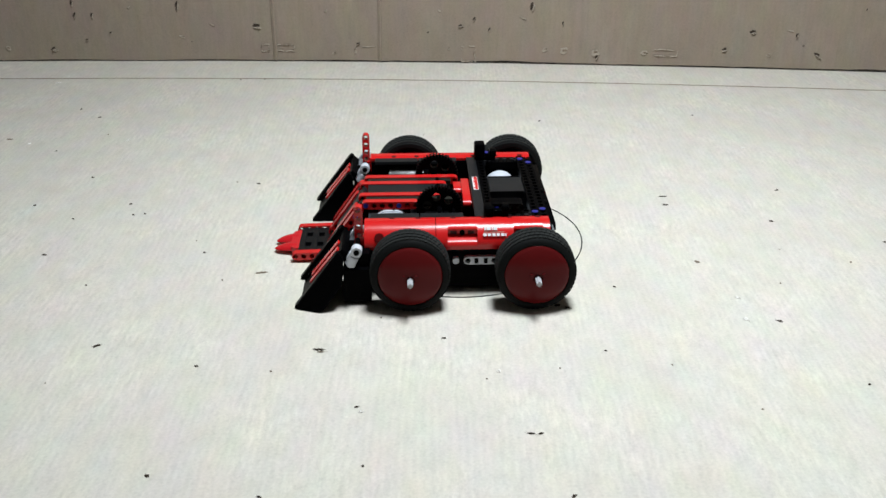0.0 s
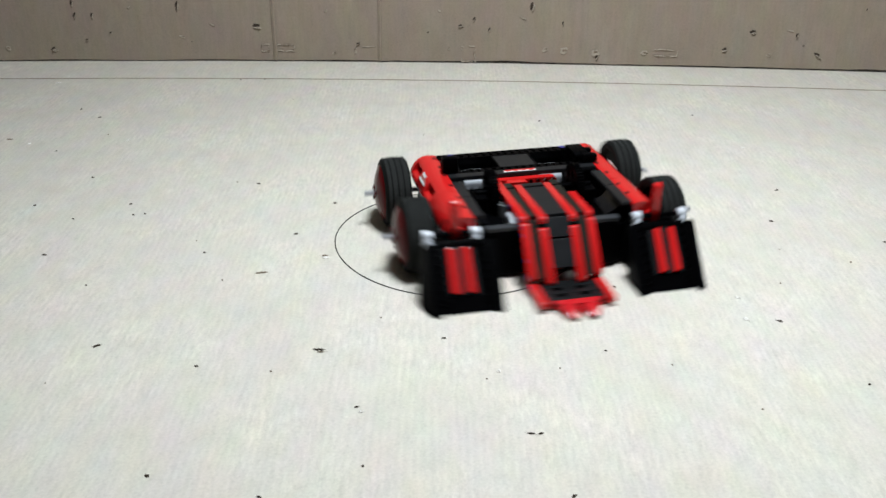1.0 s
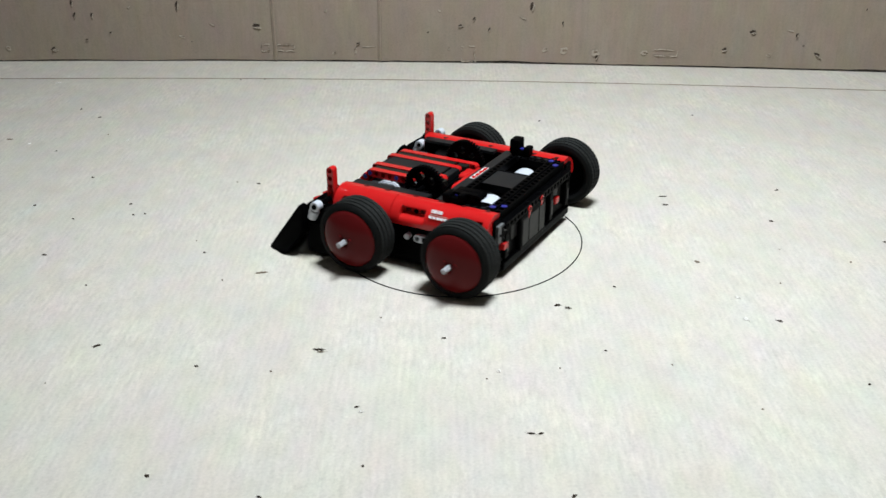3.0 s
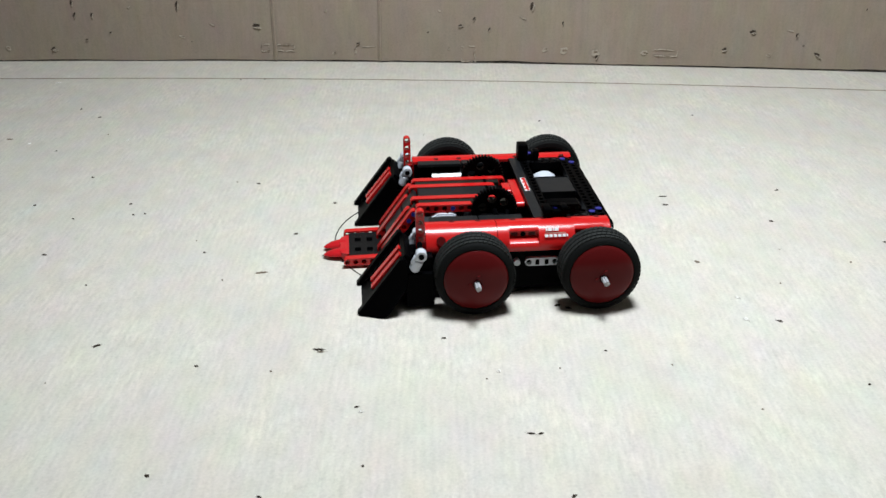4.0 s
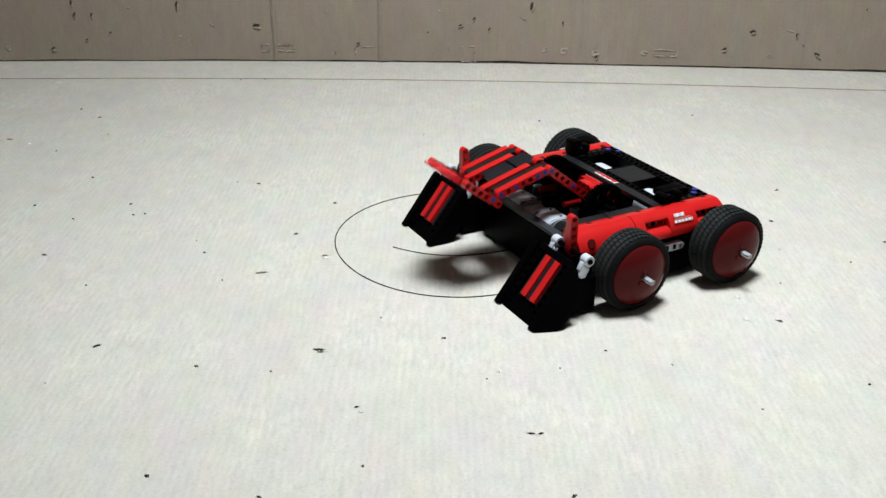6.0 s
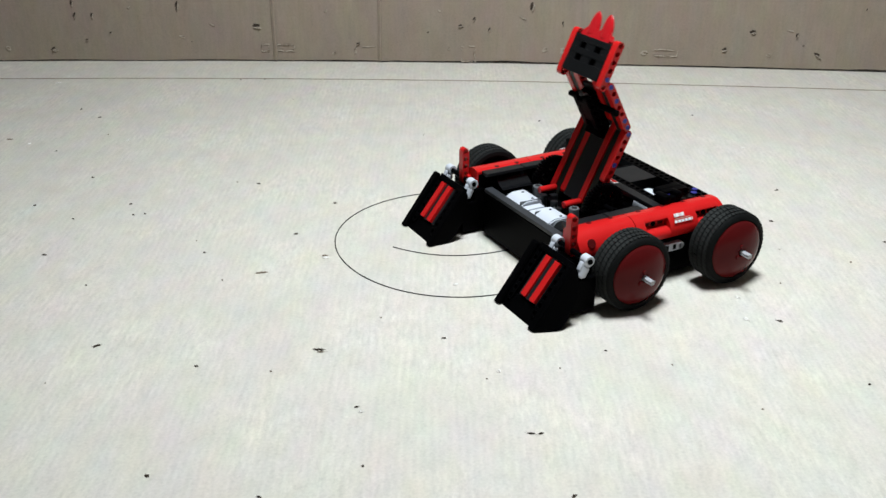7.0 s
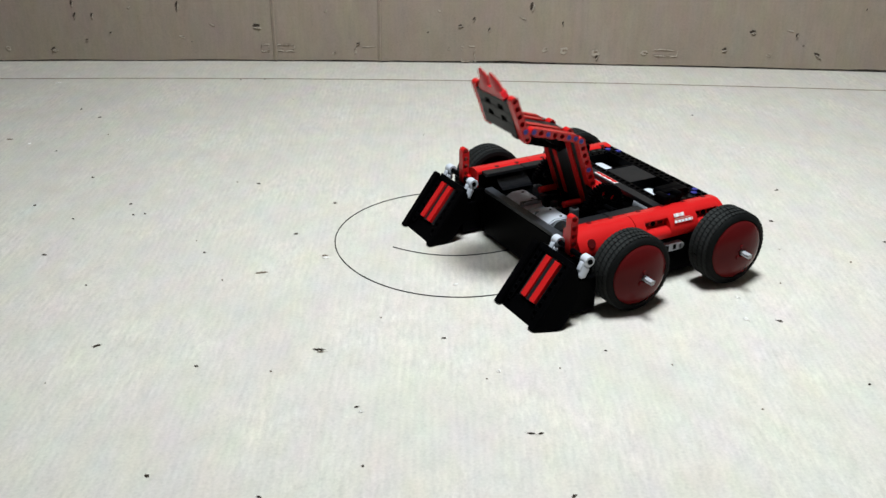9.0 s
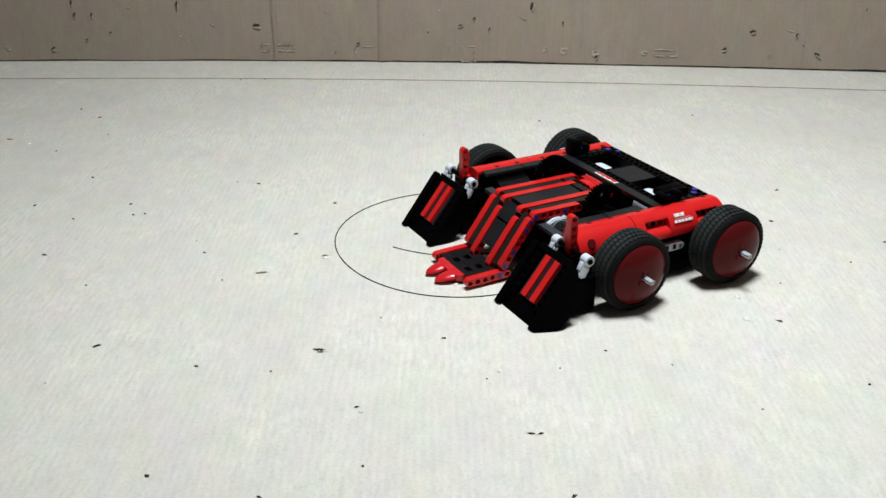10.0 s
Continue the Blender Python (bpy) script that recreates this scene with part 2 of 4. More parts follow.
# ---------------------------------------------------------------- the robot
# its own space: x forward, y to its left, z up, origin on the floor between the wheels
HINGE = (27.5, 61.3)
robot = tagged(new("toy_robot"), "red and black brick-built toy robot with wheels and lifting scoop", "toy robot")


def chassis():
    bm = bmesh.new()
    box(bm, -72, 92, -98, 98, 4, 44, 1.5)
    part("chassis", bm, M_BLACK, robot, "black plastic chassis tub")
    # side walls of the open bay and the cross walls
    for s in (1, -1):
        bm = bmesh.new()
        box(bm, -72, 96, min(s * 76, s * 80), max(s * 76, s * 80), 40, 63, 0.6)
        part("side_wall", bm, M_BLACK, robot)
        bm = bmesh.new()                      # curved shiny cover inside the bay
        arc = [radians(22 + 56 * i / 10) for i in range(11)]
        outline = [(s * (76 - 24 * (math.cos(arc[0]) - math.cos(e))), 63.4 - 24 * (math.sin(e) - math.sin(arc[0]))) for e in arc]
        prism(bm, outline + [(s * 77.5, outline[-1][1]), (s * 77.5, 63.4)], 41, 77.5, "x")
        cover = part("inner_cover", bm, M_GLOSS, robot, "glossy dark curved cover", smooth=True)
        # black disc on the cover paints its hole as shaded
        bm = bmesh.new()
        cyl(bm, 5.2, -2.2, 0.5, "z", (0, 0), 20)
        bm.transform(Matrix.Translation((61, s * 67.2, 51.2)) @ Matrix.Rotation(s * radians(32), 4, "X"))
        part("hole", bm, M_BLACK, cover)
        for a, b in ((6, 46), (47, 92)):
            bm = bmesh.new()
            box(bm, a, b, min(s * 68, s * 79.5), max(s * 68, s * 79.5), 62.5, 66.0, 0.5)
            part("flat_plate", bm, M_DARK, robot)
    bm = bmesh.new()
    box(bm, 86, 96, -64, 64, 3.5, 48, 0.8)
    part("front_wall", bm, M_BLACK, robot)
    bm = bmesh.new()
    box(bm, 86.5, 95.5, -66, 66, 48.3, 52.2, 0.6)
    part("front_bar", bm, M_SHALE, robot, "dark grey plate along the front of the bay")
    # two pale motor housings behind the front bar
    for y, d, ys, yr in ((-23, 1, -37, -26), (27, -1, 28, 17)):
        bm = bmesh.new()
        prism(bm, [(61, 40), (88.5, 40), (88.5, 51.0), (84, 53.6), (80, 55.6), (67, 55.6), (63, 53.4), (61, 49)], y - 16, y + 13, "y")
        bmesh.ops.bevel(bm, geom=[e for e in bm.edges if e.is_manifold and e.calc_face_angle(0) > 1.2], offset=1.2, segments=2, affect="EDGES")
        motor = part("motor", bm, M_GREY, robot, "light grey motor housing", smooth=True)
        bm = bmesh.new()
        box(bm, 66, 88, min(y + d * 15.0, y + d * 24), max(y + d * 15.0, y + d * 24), 40, 51.8, 0.8)
        part("motor_flange", bm, M_GREY, motor)
        bm = bmesh.new()
        cyl(bm, 8.0, y - d * 13 - 2.0, y - d * 13 + 2.0, "y", (75, 46), 24)
        part("motor_end_cap", bm, M_MID, motor, "mid grey motor end cap")
        # small black discs painted as the shade in screw holes
        for hy in (-9, 9):
            bm = bmesh.new()
            cyl(bm, 1.4, 55.2, 55.9, "z", (71, y + hy), 12)
            part("screw_hole", bm, M_BLACK, motor)
        bm = bmesh.new()
        box(bm, 64, 86.6, y + d * 11.5 - 0.4, y + d * 11.5 + 0.4, 48, 55.4, 0)
        part("seam", bm, M_MID, motor)
        bm = bmesh.new()
        lathe(bm, [(5.0, 42), (5.0, 56.4), (4.5, 57), (2.9, 57), (2.7, 53), (0, 53)], 22)
        bm.transform(Matrix.Translation((50, ys, 0)) @ Matrix.Rotation(radians(90), 4, "X"))
        part("axle_socket", bm, M_MID, robot, "mid grey round axle socket", smooth=True)
        bm = bmesh.new()
        cyl(bm, 3.4, 36, 55, "x", (yr, 57), 14)
        part("red_axle", bm, M_RED, robot, "short red axle", smooth=True)
        bm = bmesh.new()                      # small linkage bits in the bay
        cyl(bm, 3.6, 40, 57, "z", (58, yr + d * 12), 14)
        box(bm, 38, 60, yr + d * 6 - 3.6, yr + d * 6 + 3.6, 44, 52, 0.8)
        part("bay_block", bm, M_DARK, robot, smooth=True)
    bm = bmesh.new()
    for x, y, dx, dy, z in ((50, 0, 10, 50, 52), (38, -30, 14, 10, 54), (38, 32, 14, 10, 54), (20, 0, 12, 60, 56), (30, 56, 22, 12, 60), (30, -56, 22, 12, 60)):
        box(bm, x - dx / 2, x + dx / 2, y - dy / 2, y + dy / 2, 43, z, 0.7)
    part("gearbox", bm, M_BLACK, robot, "black gearbox in the bay")


def side_panel(s):
    prof = [(78, 45), (78, 65.6), (80, 66.6), (88, 67.4), (93, 66.4), (98, 63.6), (102, 59.4), (105, 54), (106.4, 48.6), (105.6, 45.6), (103, 45)]
    prof = [(s * u, v) for u, v in prof]
    # the same section with a hollow pressed into its flank
    hollow = [(78, 45), (78, 65.6), (80, 66.6), (88, 67.4), (93, 66.4), (97.6, 63.9), (98.4, 62.4), (94.6, 60.6), (94.6, 55.4), (103.2, 53.4), (105.4, 51.6), (106.2, 48.6), (105.6, 45.6), (103, 45)]
    hollow = [(s * u, v) for u, v in hollow]
    for x0, x1 in ((32.4, 97), (-72, 31.8)):
        bm = bmesh.new()
        spots = ((8, 27), (-52, 27)) if x0 < 0 else ()
        if x0 > 0:
            prism(bm, prof, x0, x1, "x")
        else:
            for a, b, shape in ((-72, -65.5, prof), (-65.5, -38.5, hollow), (-38.5, -5.5, prof), (-5.5, 21.5, hollow), (21.5, 31.8, prof)):
                prism(bm, shape, a, b, "x")
        ob = part("side_panel", bm, M_RED, robot, "glossy red curved side panel", smooth=True)
        for cx, w in spots:                # dark bars and a disc paint the shade of slots and a peg hole at the back of the hollow
            for a, b in ((-11, -5), (5, 11)):
                bm = bmesh.new()
                box(bm, cx + a, cx + b, min(s * 93.6, s * 95.2), max(s * 93.6, s * 95.2), 56.0, 59.4, 0.3)
                part("slot", bm, M_DISH, ob, "slot shade as a dark red bar")
            bm = bmesh.new()
            cyl(bm, 2.5, s * 94.0, s * 95.4, "y", (cx, 57.8), 12)
            part("hole", bm, M_BLACK, ob)
        if x0 > 0:
            # dark red disc painted for the shade inside a peg hole
            bm = bmesh.new()
            cyl(bm, 4.2, -0.7, 0.7, "y", (0, 0), 18)
            bm.transform(Matrix.Translation((83.5, s * 103.4, 57.4)) @ Matrix.Rotation(s * radians(28), 4, "X"))
            part("hole", bm, M_DISH, ob, "peg hole shade as a dark red disc")
        # darker discs stand for the shade in the top notches
        for cx in ([16, -12, -36, -62] if x0 < 0 else [48, 72]):
            bm = bmesh.new()
            cyl(bm, 2.6, 0, 1.1, "z", (cx, s * 82), 12)
            bm.transform(Matrix.Translation((0, 0, 65.9)))
            part("notch", bm, M_DISH, ob)
    # white printed mark: plain bars
    m = Matrix.Translation((-21, s * 101.9, 61.2)) @ Matrix.Rotation(s * radians(37), 4, "X")
    for row, (z0, z1, cells) in enumerate(((1.6, 4.8, ((-9.2, -7.9), (-7.3, -3.4), (-2.6, -1.4), (-0.9, 2.4))), (-0.5, 0.0, ((-9.8, 9.0),)), (-4.0, -1.5, ((-10.4, -7.2), (-6.2, -3.3), (-2.2, 0.7), (1.8, 4.7), (5.8, 8.7), (9.5, 10.6))))):
        for a, b in cells:
            bm = bmesh.new()
            if s > 0:
                a, b = -b, -a
            box(bm, a, b, -0.25, 0.25, z0, z1, 0, m)
            part("printed_bar", bm, M_STICKER if row != 1 else M_TORN, robot, "small white printed mark")


def post(s):
    bm = moved(beam(5), mmpose(102, s * 98, 51.5, 0, -90, 0))
    ob = part("post", bm, M_RED, robot, "upright red beam with round holes", smooth=True)
    bm = bmesh.new()
    box(bm, 94, 101, min(s * 90, s * 101), max(s * 90, s * 101), 46, 58, 1.0)
    part("post_foot", bm, M_RED, ob)


def deck():
    # cross plate with its sticker
    bm = bmesh.new()
    box(bm, -14.5, -4.5, -78, 78, 62, 66.6, 0.5)
    plate = part("cross_plate", bm, M_DARK, robot, "dark grey cross plate with a white and red sticker")
    bm = bmesh.new()
    box(bm, -12.4, -7.2, -20, 14, 66.4, 66.85, 0.1)
    st = part("sticker", bm, M_STICKER, plate, "white sticker")
    bm = bmesh.new()
    box(bm, -12.0, -9.4, -19.4, 13.4, 66.7, 67.0, 0)
    for i in range(4):
        box(bm, -9.6, -8.2 + (i % 2) * 0.5, -18 + i * 8.4, -13.4 + i * 8.2, 66.7, 67.0, 0)
    part("sticker_print", bm, M_RED, st, "red marks of a sticker")
    bm = bmesh.new()
    box(bm, -57, -23, -20, 19, 62, 66.2, 0.6)
    part("centre_panel", bm, M_DARK, robot, "flat dark grey panel")
    for y in (-20.6, 19.6):
        bm = bmesh.new()
        box(bm, -56, -23, y - 0.9, y + 0.9, 60, 66.8, 0.3)
        part("panel_edge", bm, M_BLACK, robot)
    # beams with holes up: rows of the frame
    def rail(x, y0, n, z=63.0):
        bm = moved(beam(n, 7.6, 2.5, "z"), mmpose(x, y0, z, 0, 0, 90))
        return part("frame_beam", bm, M_BLACK, robot, smooth=True)
    rail(-18.8, -76, 20)
    rail(-61, -76, 20)
    rail(-69, -76, 20, 62.0)
    for s in (1, -1):
        for x0, n, y in ((-53, 4, 66), (-53, 4, 74)):
            bm = moved(beam(n, 7.6, 2.5, "z"), mmpose(x0, s * y, 62.4, 0, 0, 0))
            part("frame_beam", bm, M_BLACK, robot, smooth=True)
        bm = bmesh.new()
        box(bm, -60, -20, min(s * 68, s * 78), max(s * 68, s * 78), 60, 66, 0.5)
        part("flat_plate", bm, M_DARK, robot)
        # pale motor seen in the well
        bm = bmesh.new()
        lathe(bm, [(0, -13), (14.6, -13), (15.8, -12), (15.8, 10), (14.8, 11.6), (6, 12.4), (0, 12.4)], 36)
        bm.transform(Matrix.Translation((-39, 37 if s > 0 else -45, 43.4)))
        part("motor", bm, M_GREY, robot, "light grey motor housing", smooth=True)
        for x, y in ((-61, 70), (-69, 62)):
            bm = bmesh.new()
            cyl(bm, 3.0, 64.5, 67.2 if x > -65 else 66.4, "z", (x, s * y), 14)
            part("pin", bm, M_BLUE, robot, "blue connector pin")
        # upright black bracket
        bm = bmesh.new()
        y0 = s * 75
        box(bm, -35, -15, y0 - 6, y0 + 6, 66, 73, 1.2)
        box(bm, -24 if s < 0 else -22, -13, y0 - 8, y0 + 8, 68, 84 if s < 0 else 76, 2.4)
        box(bm, -36, -29, y0 - 5, y0 + 7, 70, 77, 2.0)
        br = part("bracket", bm, M_BLACK, robot, "black upright bracket", smooth=True)
        bm = bmesh.new()
        cyl(bm, 2.6, 70, 74.0, "z", (-25, y0 - s * 2), 12)
        part("pin", bm, M_BLUE, br, "blue connector pin")
    for y in (63, 71):                     # short raised beams beside the near bracket
        bm = moved(beam(4, 7.4), mmpose(-46, y, 72.8))
        part("raised_beam", bm, M_BLACK, robot, smooth=True)
    for x, y0, n in ((0, -27, 8), (8, -19, 3)):
        bm = moved(beam(n), mmpose(x, y0, 58.4, 0, 0, 90))
        part("red_link", bm, M_RED, robot, "red beam before the cross plate", smooth=True)


def rear():
    bm = bmesh.new()
    box(bm, -75, -71, -80, 80, 5, 58, 0.8)
    wall = part("rear_wall", bm, M_BLACK, robot, "black rear wall with recesses")
    bm = bmesh.new()
    box(bm, -80, -74, -14, 46, 14, 50, 1.6)
    part("rear_case", bm, M_BLACK, wall, "black case standing out of the rear wall")
    for y0, y1 in ((-10, 3), (5, 27), (29, 43)):
        bm = bmesh.new()
        box(bm, -80.8, -79.4, y0, y1, 19, 46, 0.5)
        part("case_panel", bm, M_SLATE, wall)
    for y in (26, -3):
        bm = bmesh.new()
        box(bm, -79.5, -74, y - 5.5, y + 5.5, 46, 58.5, 2)
        part("lug", bm, M_BLACK, wall, smooth=True)
        bm = bmesh.new()
        cyl(bm, 3.4, -80.8, -78, "x", (y, 52.6), 16)
        box(bm, -80.4, -78, y - 2.6, y + 2.6, 43, 51, 1)
        part("pin", bm, M_RED, wall, "red pin in a black lug", smooth=True)
        # black disc painted for the dark inside of the pin
        bm = bmesh.new()
        cyl(bm, 1.6, -81.3, -80.4, "x", (y, 52.6), 12)
        part("pin_bore", bm, M_BLACK, wall)
    bm = bmesh.new()
    box(bm, -77.4, -74, 72, 90, 39, 57, 0.8)
    part("rear_motor", bm, M_MID, wall, "grey motor block in the corner")
    # black bars laid on the grey block as shaded slots
    bm = bmesh.new()
    box(bm, -78.2, -77, 80, 84, 40, 55, 0.3)
    box(bm, -78.2, -77, 74, 88, 46, 48.5, 0.3)
    part("motor_slot", bm, M_BLACK, wall)
    for y in (51, -45):
        bm = bmesh.new()
        box(bm, -76, -74, y - 9, y + 9, 31, 49, 1)
        part("motor_end", bm, M_SLATE, wall, "dark grey motor end")
    for z, n, y0 in ((54.0, 20, -76),):
        bm = moved(beam(n, 6.0), mmpose(-77.0, y0, z, 0, 0, 90))
        part("rear_beam", bm, M_BLACK, wall, "black beam with round holes", smooth=True)
    for y, z0, z1, w in ((34, 18, 48, 9), (-32, 18, 48, 9), (74, 20, 46, 8), (-74, 20, 46, 8)):
        bm = bmesh.new()
        box(bm, -79, -74, y - w / 2, y + w / 2, z0, z1, 1.2)
        block = part("rear_block", bm, M_BLACK, wall)
        bm = bmesh.new()
        box(bm, -79.6, -78.6, y - w / 2 + 2, y + w / 2 - 2, z0 + 6, z1 - 8, 0.3)
        part("cover", bm, M_SLATE, block)
    bm = bmesh.new()
    box(bm, -79, -74, -80, 80, 8, 16, 1.0)
    part("rear_sill", bm, M_BLACK, wall)
    for y, z in ((78, 34), (-46, 35)):
        bm = bmesh.new()
        box(bm, -80, -74, y - 4.6, y + 4.6, z - 3.4, z + 3.4, 1.2)
        part("red_clip", bm, M_RED, wall, "small red clip")
    for y in (86, -86):
        bm = bmesh.new()
        box(bm, -74.5, -71, y - 7, y + 7, 30, 62, 0.8)
        part("corner_block", bm, M_BLACK, wall)
    for y in (-30, 30, 72, -76):
        bm = bmesh.new()
        box(bm, -76.5, -74, y - 2, y + 2, 12, 58, 0.5)
        part("rib", bm, M_BLACK, wall)
    # silver beams between the wheels
    for s in (1, -1):
        bm = bmesh.new()
        prism(bm, stadium(4), -2.5, 2.5, "y", [(0, 0, 2.6), (24, 0, 2.6)])
        moved(bm, mmpose(-21, s * 101, 33))
        link_ob = part("side_link", bm, M_GREY, robot, "light grey beam with round end holes", smooth=True)
        # two black bars paint the shade of recesses in the beam
        bm = bmesh.new()
        box(bm, -15, -11.5, s * 103.4 - 0.4, s * 103.4 + 0.4, 30.4, 35.6, 0)
        box(bm, -6.5, -3, s * 103.4 - 0.4, s * 103.4 + 0.4, 30.4, 35.6, 0)
        part("slot", bm, M_BLACK, link_ob)
        bm = bmesh.new()
        cyl(bm, 3.0, 98.0, 104.0, "y", (14, 33), 14)
        if s < 0:
            bm.transform(Matrix.Rotation(math.pi, 4, "X") @ Matrix.Translation((0, 0, -66)))
        part("side_pin", bm, M_GREY, robot)


def cross_axle(bm, r, a, b):
    w = r * 0.42
    pts = [(w, r), (-w, r), (-w, w), (-r, w), (-r, -w), (-w, -w), (-w, -r), (w, -r), (w, -w), (r, -w), (r, w), (w, w)]
    prism(bm, pts, a, b, "y")


def build_wheel():
    bm = bmesh.new()
    lathe(bm, [(0, -7), (24, -7), (27, -9.6), (28, -6), (27.5, 8), (26, 12), (0, 12)], 32)
    hub = part("wheel", bm, M_BLACK, robot, "wheel with black tyre and dark red domed cap", smooth=True)
    bm = bmesh.new()
    prof = [(26.2, -9.5), (29.5, -12.4), (33.4, -12.0), (34.9, -9.8), (35.2, -5), (35.2, 7), (34.8, 11.4), (33.6, 13.6), (31.6, 14.9), (29.4, 15.2), (28.0, 14.2), (26.2, -9.5)]
    lathe(bm, prof, 56)
    part("tyre", bm, M_RUBBER_SHADED, hub, "worn black rubber tyre", smooth=True)
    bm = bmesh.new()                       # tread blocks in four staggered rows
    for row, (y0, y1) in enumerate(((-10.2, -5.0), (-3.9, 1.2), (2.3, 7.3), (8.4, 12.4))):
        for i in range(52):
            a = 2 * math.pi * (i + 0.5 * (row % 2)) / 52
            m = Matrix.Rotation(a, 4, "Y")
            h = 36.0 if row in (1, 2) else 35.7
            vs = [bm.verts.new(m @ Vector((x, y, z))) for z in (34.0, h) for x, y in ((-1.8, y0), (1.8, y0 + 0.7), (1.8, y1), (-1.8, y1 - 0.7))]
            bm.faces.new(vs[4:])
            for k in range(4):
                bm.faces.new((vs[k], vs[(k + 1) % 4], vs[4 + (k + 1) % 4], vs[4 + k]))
    # light from above is painted in by the paler rubber
    part("tread", bm, M_TREAD_LIT, hub, "block tread, lighter as if lit from above")
    bm = bmesh.new()
    lathe(bm, [(28.4, 11), (28.7, 14.4), (28.2, 15.5), (25.5, 17.2), (21.5, 19.0), (17, 20.5), (12, 21.7), (7.5, 22.4), (4.2, 22.6), (4.0, 20.4), (0, 20.4)], 64)
    cap = part("hub_cap", bm, M_DISH, hub, "dark red domed hub cap", smooth=True)
    for k in range(3):
        bm = bmesh.new()
        cyl(bm, 2.1, 21.0, 23.9, "y", (0, 0), 12)
        a = 2 * math.pi * k / 3 + 0.5
        bm.transform(Matrix.Translation((6.2 * math.cos(a), 0, 6.2 * math.sin(a))))
        part("cap_stud", bm, M_DISH, cap)
    bm = bmesh.new()
    cross_axle(bm, 2.4, -34, 33.0)
    part("axle", bm, M_STEEL, hub, "bright cross-shaped axle end")
    return hub


def flap(s):
    """Hinged black wedge at a front corner, its toe on the floor."""
    top, toe = (119.0, 54.0), (161.0, 1.2)
    ux, uz = toe[0] - top[0], toe[1] - top[1]
    L = math.hypot(ux, uz)
    ux, uz = ux / L, uz / L
    # frame: u down the slope, w across it, n out of the face
    m = Matrix(((ux, 0, -uz, top[0]), (0, 1, 0, s * 97), (uz, 0, ux, top[1]), (0, 0, 0, 1)))

    m = m @ Matrix.Translation((0, 0, -4.0))
    bm = bmesh.new()
    box(bm, 2, L - 2, -25, 25, -6, -2.2, 0.6, m)
    body = part("flap", bm, M_BLACK, robot, "hinged black wedge with two red strips")
    # solid cheeks
    for k in (1, -1):
        bm = bmesh.new()
        y0, y1 = s * 97 + k * 24, s * 97 + k * 33
        prism(bm, [(161, 0.8), (156, 0.3), (139, 0.3), (134, 2.5), (117.5, 24), (115.5, 34), (115.5, 49), (118.5, 54.3), (121, 54)], min(y0, y1), max(y0, y1), "y")
        if k * s > 0:                      # the outer cheek flares towards the floor
            for v in bm.verts:
                if abs(v.co.y) > 126:
                    v.co.y += s * 9 * (1 - v.co.z / 54) * min(1, max(0, (160 - v.co.x) / 18))
        bmesh.ops.bevel(bm, geom=[e for e in bm.edges if e.is_manifold and e.calc_face_angle(0) > 0.4], offset=1.0, segments=2, affect="EDGES")
        part("cheek", bm, M_BLACK, body, "black wedge side with a bevelled edge", smooth=True)
    # beams, plates and strips on the face
    for w in (-20, 20):
        bm = moved(beam(7, 7.4, 2.4, "z"), m @ mmpose(5, w, -2.0))
        part("face_beam", bm, M_BLACK, body, smooth=True)
    for w in (s * 2.5 - 7, s * 2.5 + 7):
        bm = bmesh.new()
        box(bm, 5, 47, w - 3.7, w + 3.7, -2.2, 3.2, 0.6, m)
        part("red_strip", bm, M_RED, body, "flat red strip")
    for w, wd, a, b, h in ((s * 2.5, 6.2, 4, 48, 1.2), (s * 2.5 - 13.5, 3.4, 4, 48, 0.6), (s * 2.5 + 13.5, 3.4, 4, 48, 0.6)):
        bm = bmesh.new()
        box(bm, a, b, w - wd / 2, w + wd / 2, -2.4, h, 0.4, m)
        part("face_plate", bm, M_DARK, body)
    bm = bmesh.new()
    box(bm, 49, L + 1, -24, 24, -4, -0.4, 0.8, m)
    part("toe_plate", bm, M_BLACK, body)
    bm = bmesh.new()
    box(bm, -2, 4, -24, 24, -5, 2.2, 1.2, m)
    part("top_beam", bm, M_BLACK, body)
    # grey hinge clamps and their axle
    for y in (124.5, 79):
        bm = bmesh.new()
        lathe(bm, [(2.7, y - 4.4), (4.6, y - 4.4), (5.0, y - 4.0), (5.0, y + 4.0), (4.6, y + 4.4), (2.7, y + 4.4)], 26)
        bmesh.ops.translate(bm, vec=(103, 0, 54.8), verts=bm.verts)
        lower = bmesh.new()                # barrel turned across the ring
        lathe(lower, [(0, -6.2), (2.6, -6.2), (2.9, -4.9), (4.2, -4.9), (4.8, -4.2), (4.8, 4.2), (4.2, 4.9), (0, 4.9)], 24)
        lower.transform(Matrix.Translation((107.4, y, 45.2)) @ Matrix.Rotation(radians(-27), 4, "Y") @ Matrix.Rotation(radians(90), 4, "X"))
        tmp = bpy.data.meshes.new("barrel")
        lower.to_mesh(tmp)
        lower.free()
        bm.from_mesh(tmp)
        bpy.data.meshes.remove(tmp)
        box(bm, 101.6, 108.6, y - 2.6, y + 2.6, 44, 52, 1.0, Matrix.Translation((103, y, 54)) @ Matrix.Rotation(radians(-27), 4, "Y") @ Matrix.Translation((-103, -y, -54)))
        if s < 0:
            bm.transform(Matrix.Scale(-1, 4, (0, 1, 0)))
        cl = part("clamp", bm, M_GREY, body, "light grey hinge clamp", smooth=True)
        bm = bmesh.new()
        cross_axle(bm, 2.6, y - 3.2, y + 4.0)
        bm.transform(Matrix.Translation((103, 0, 54.8)))
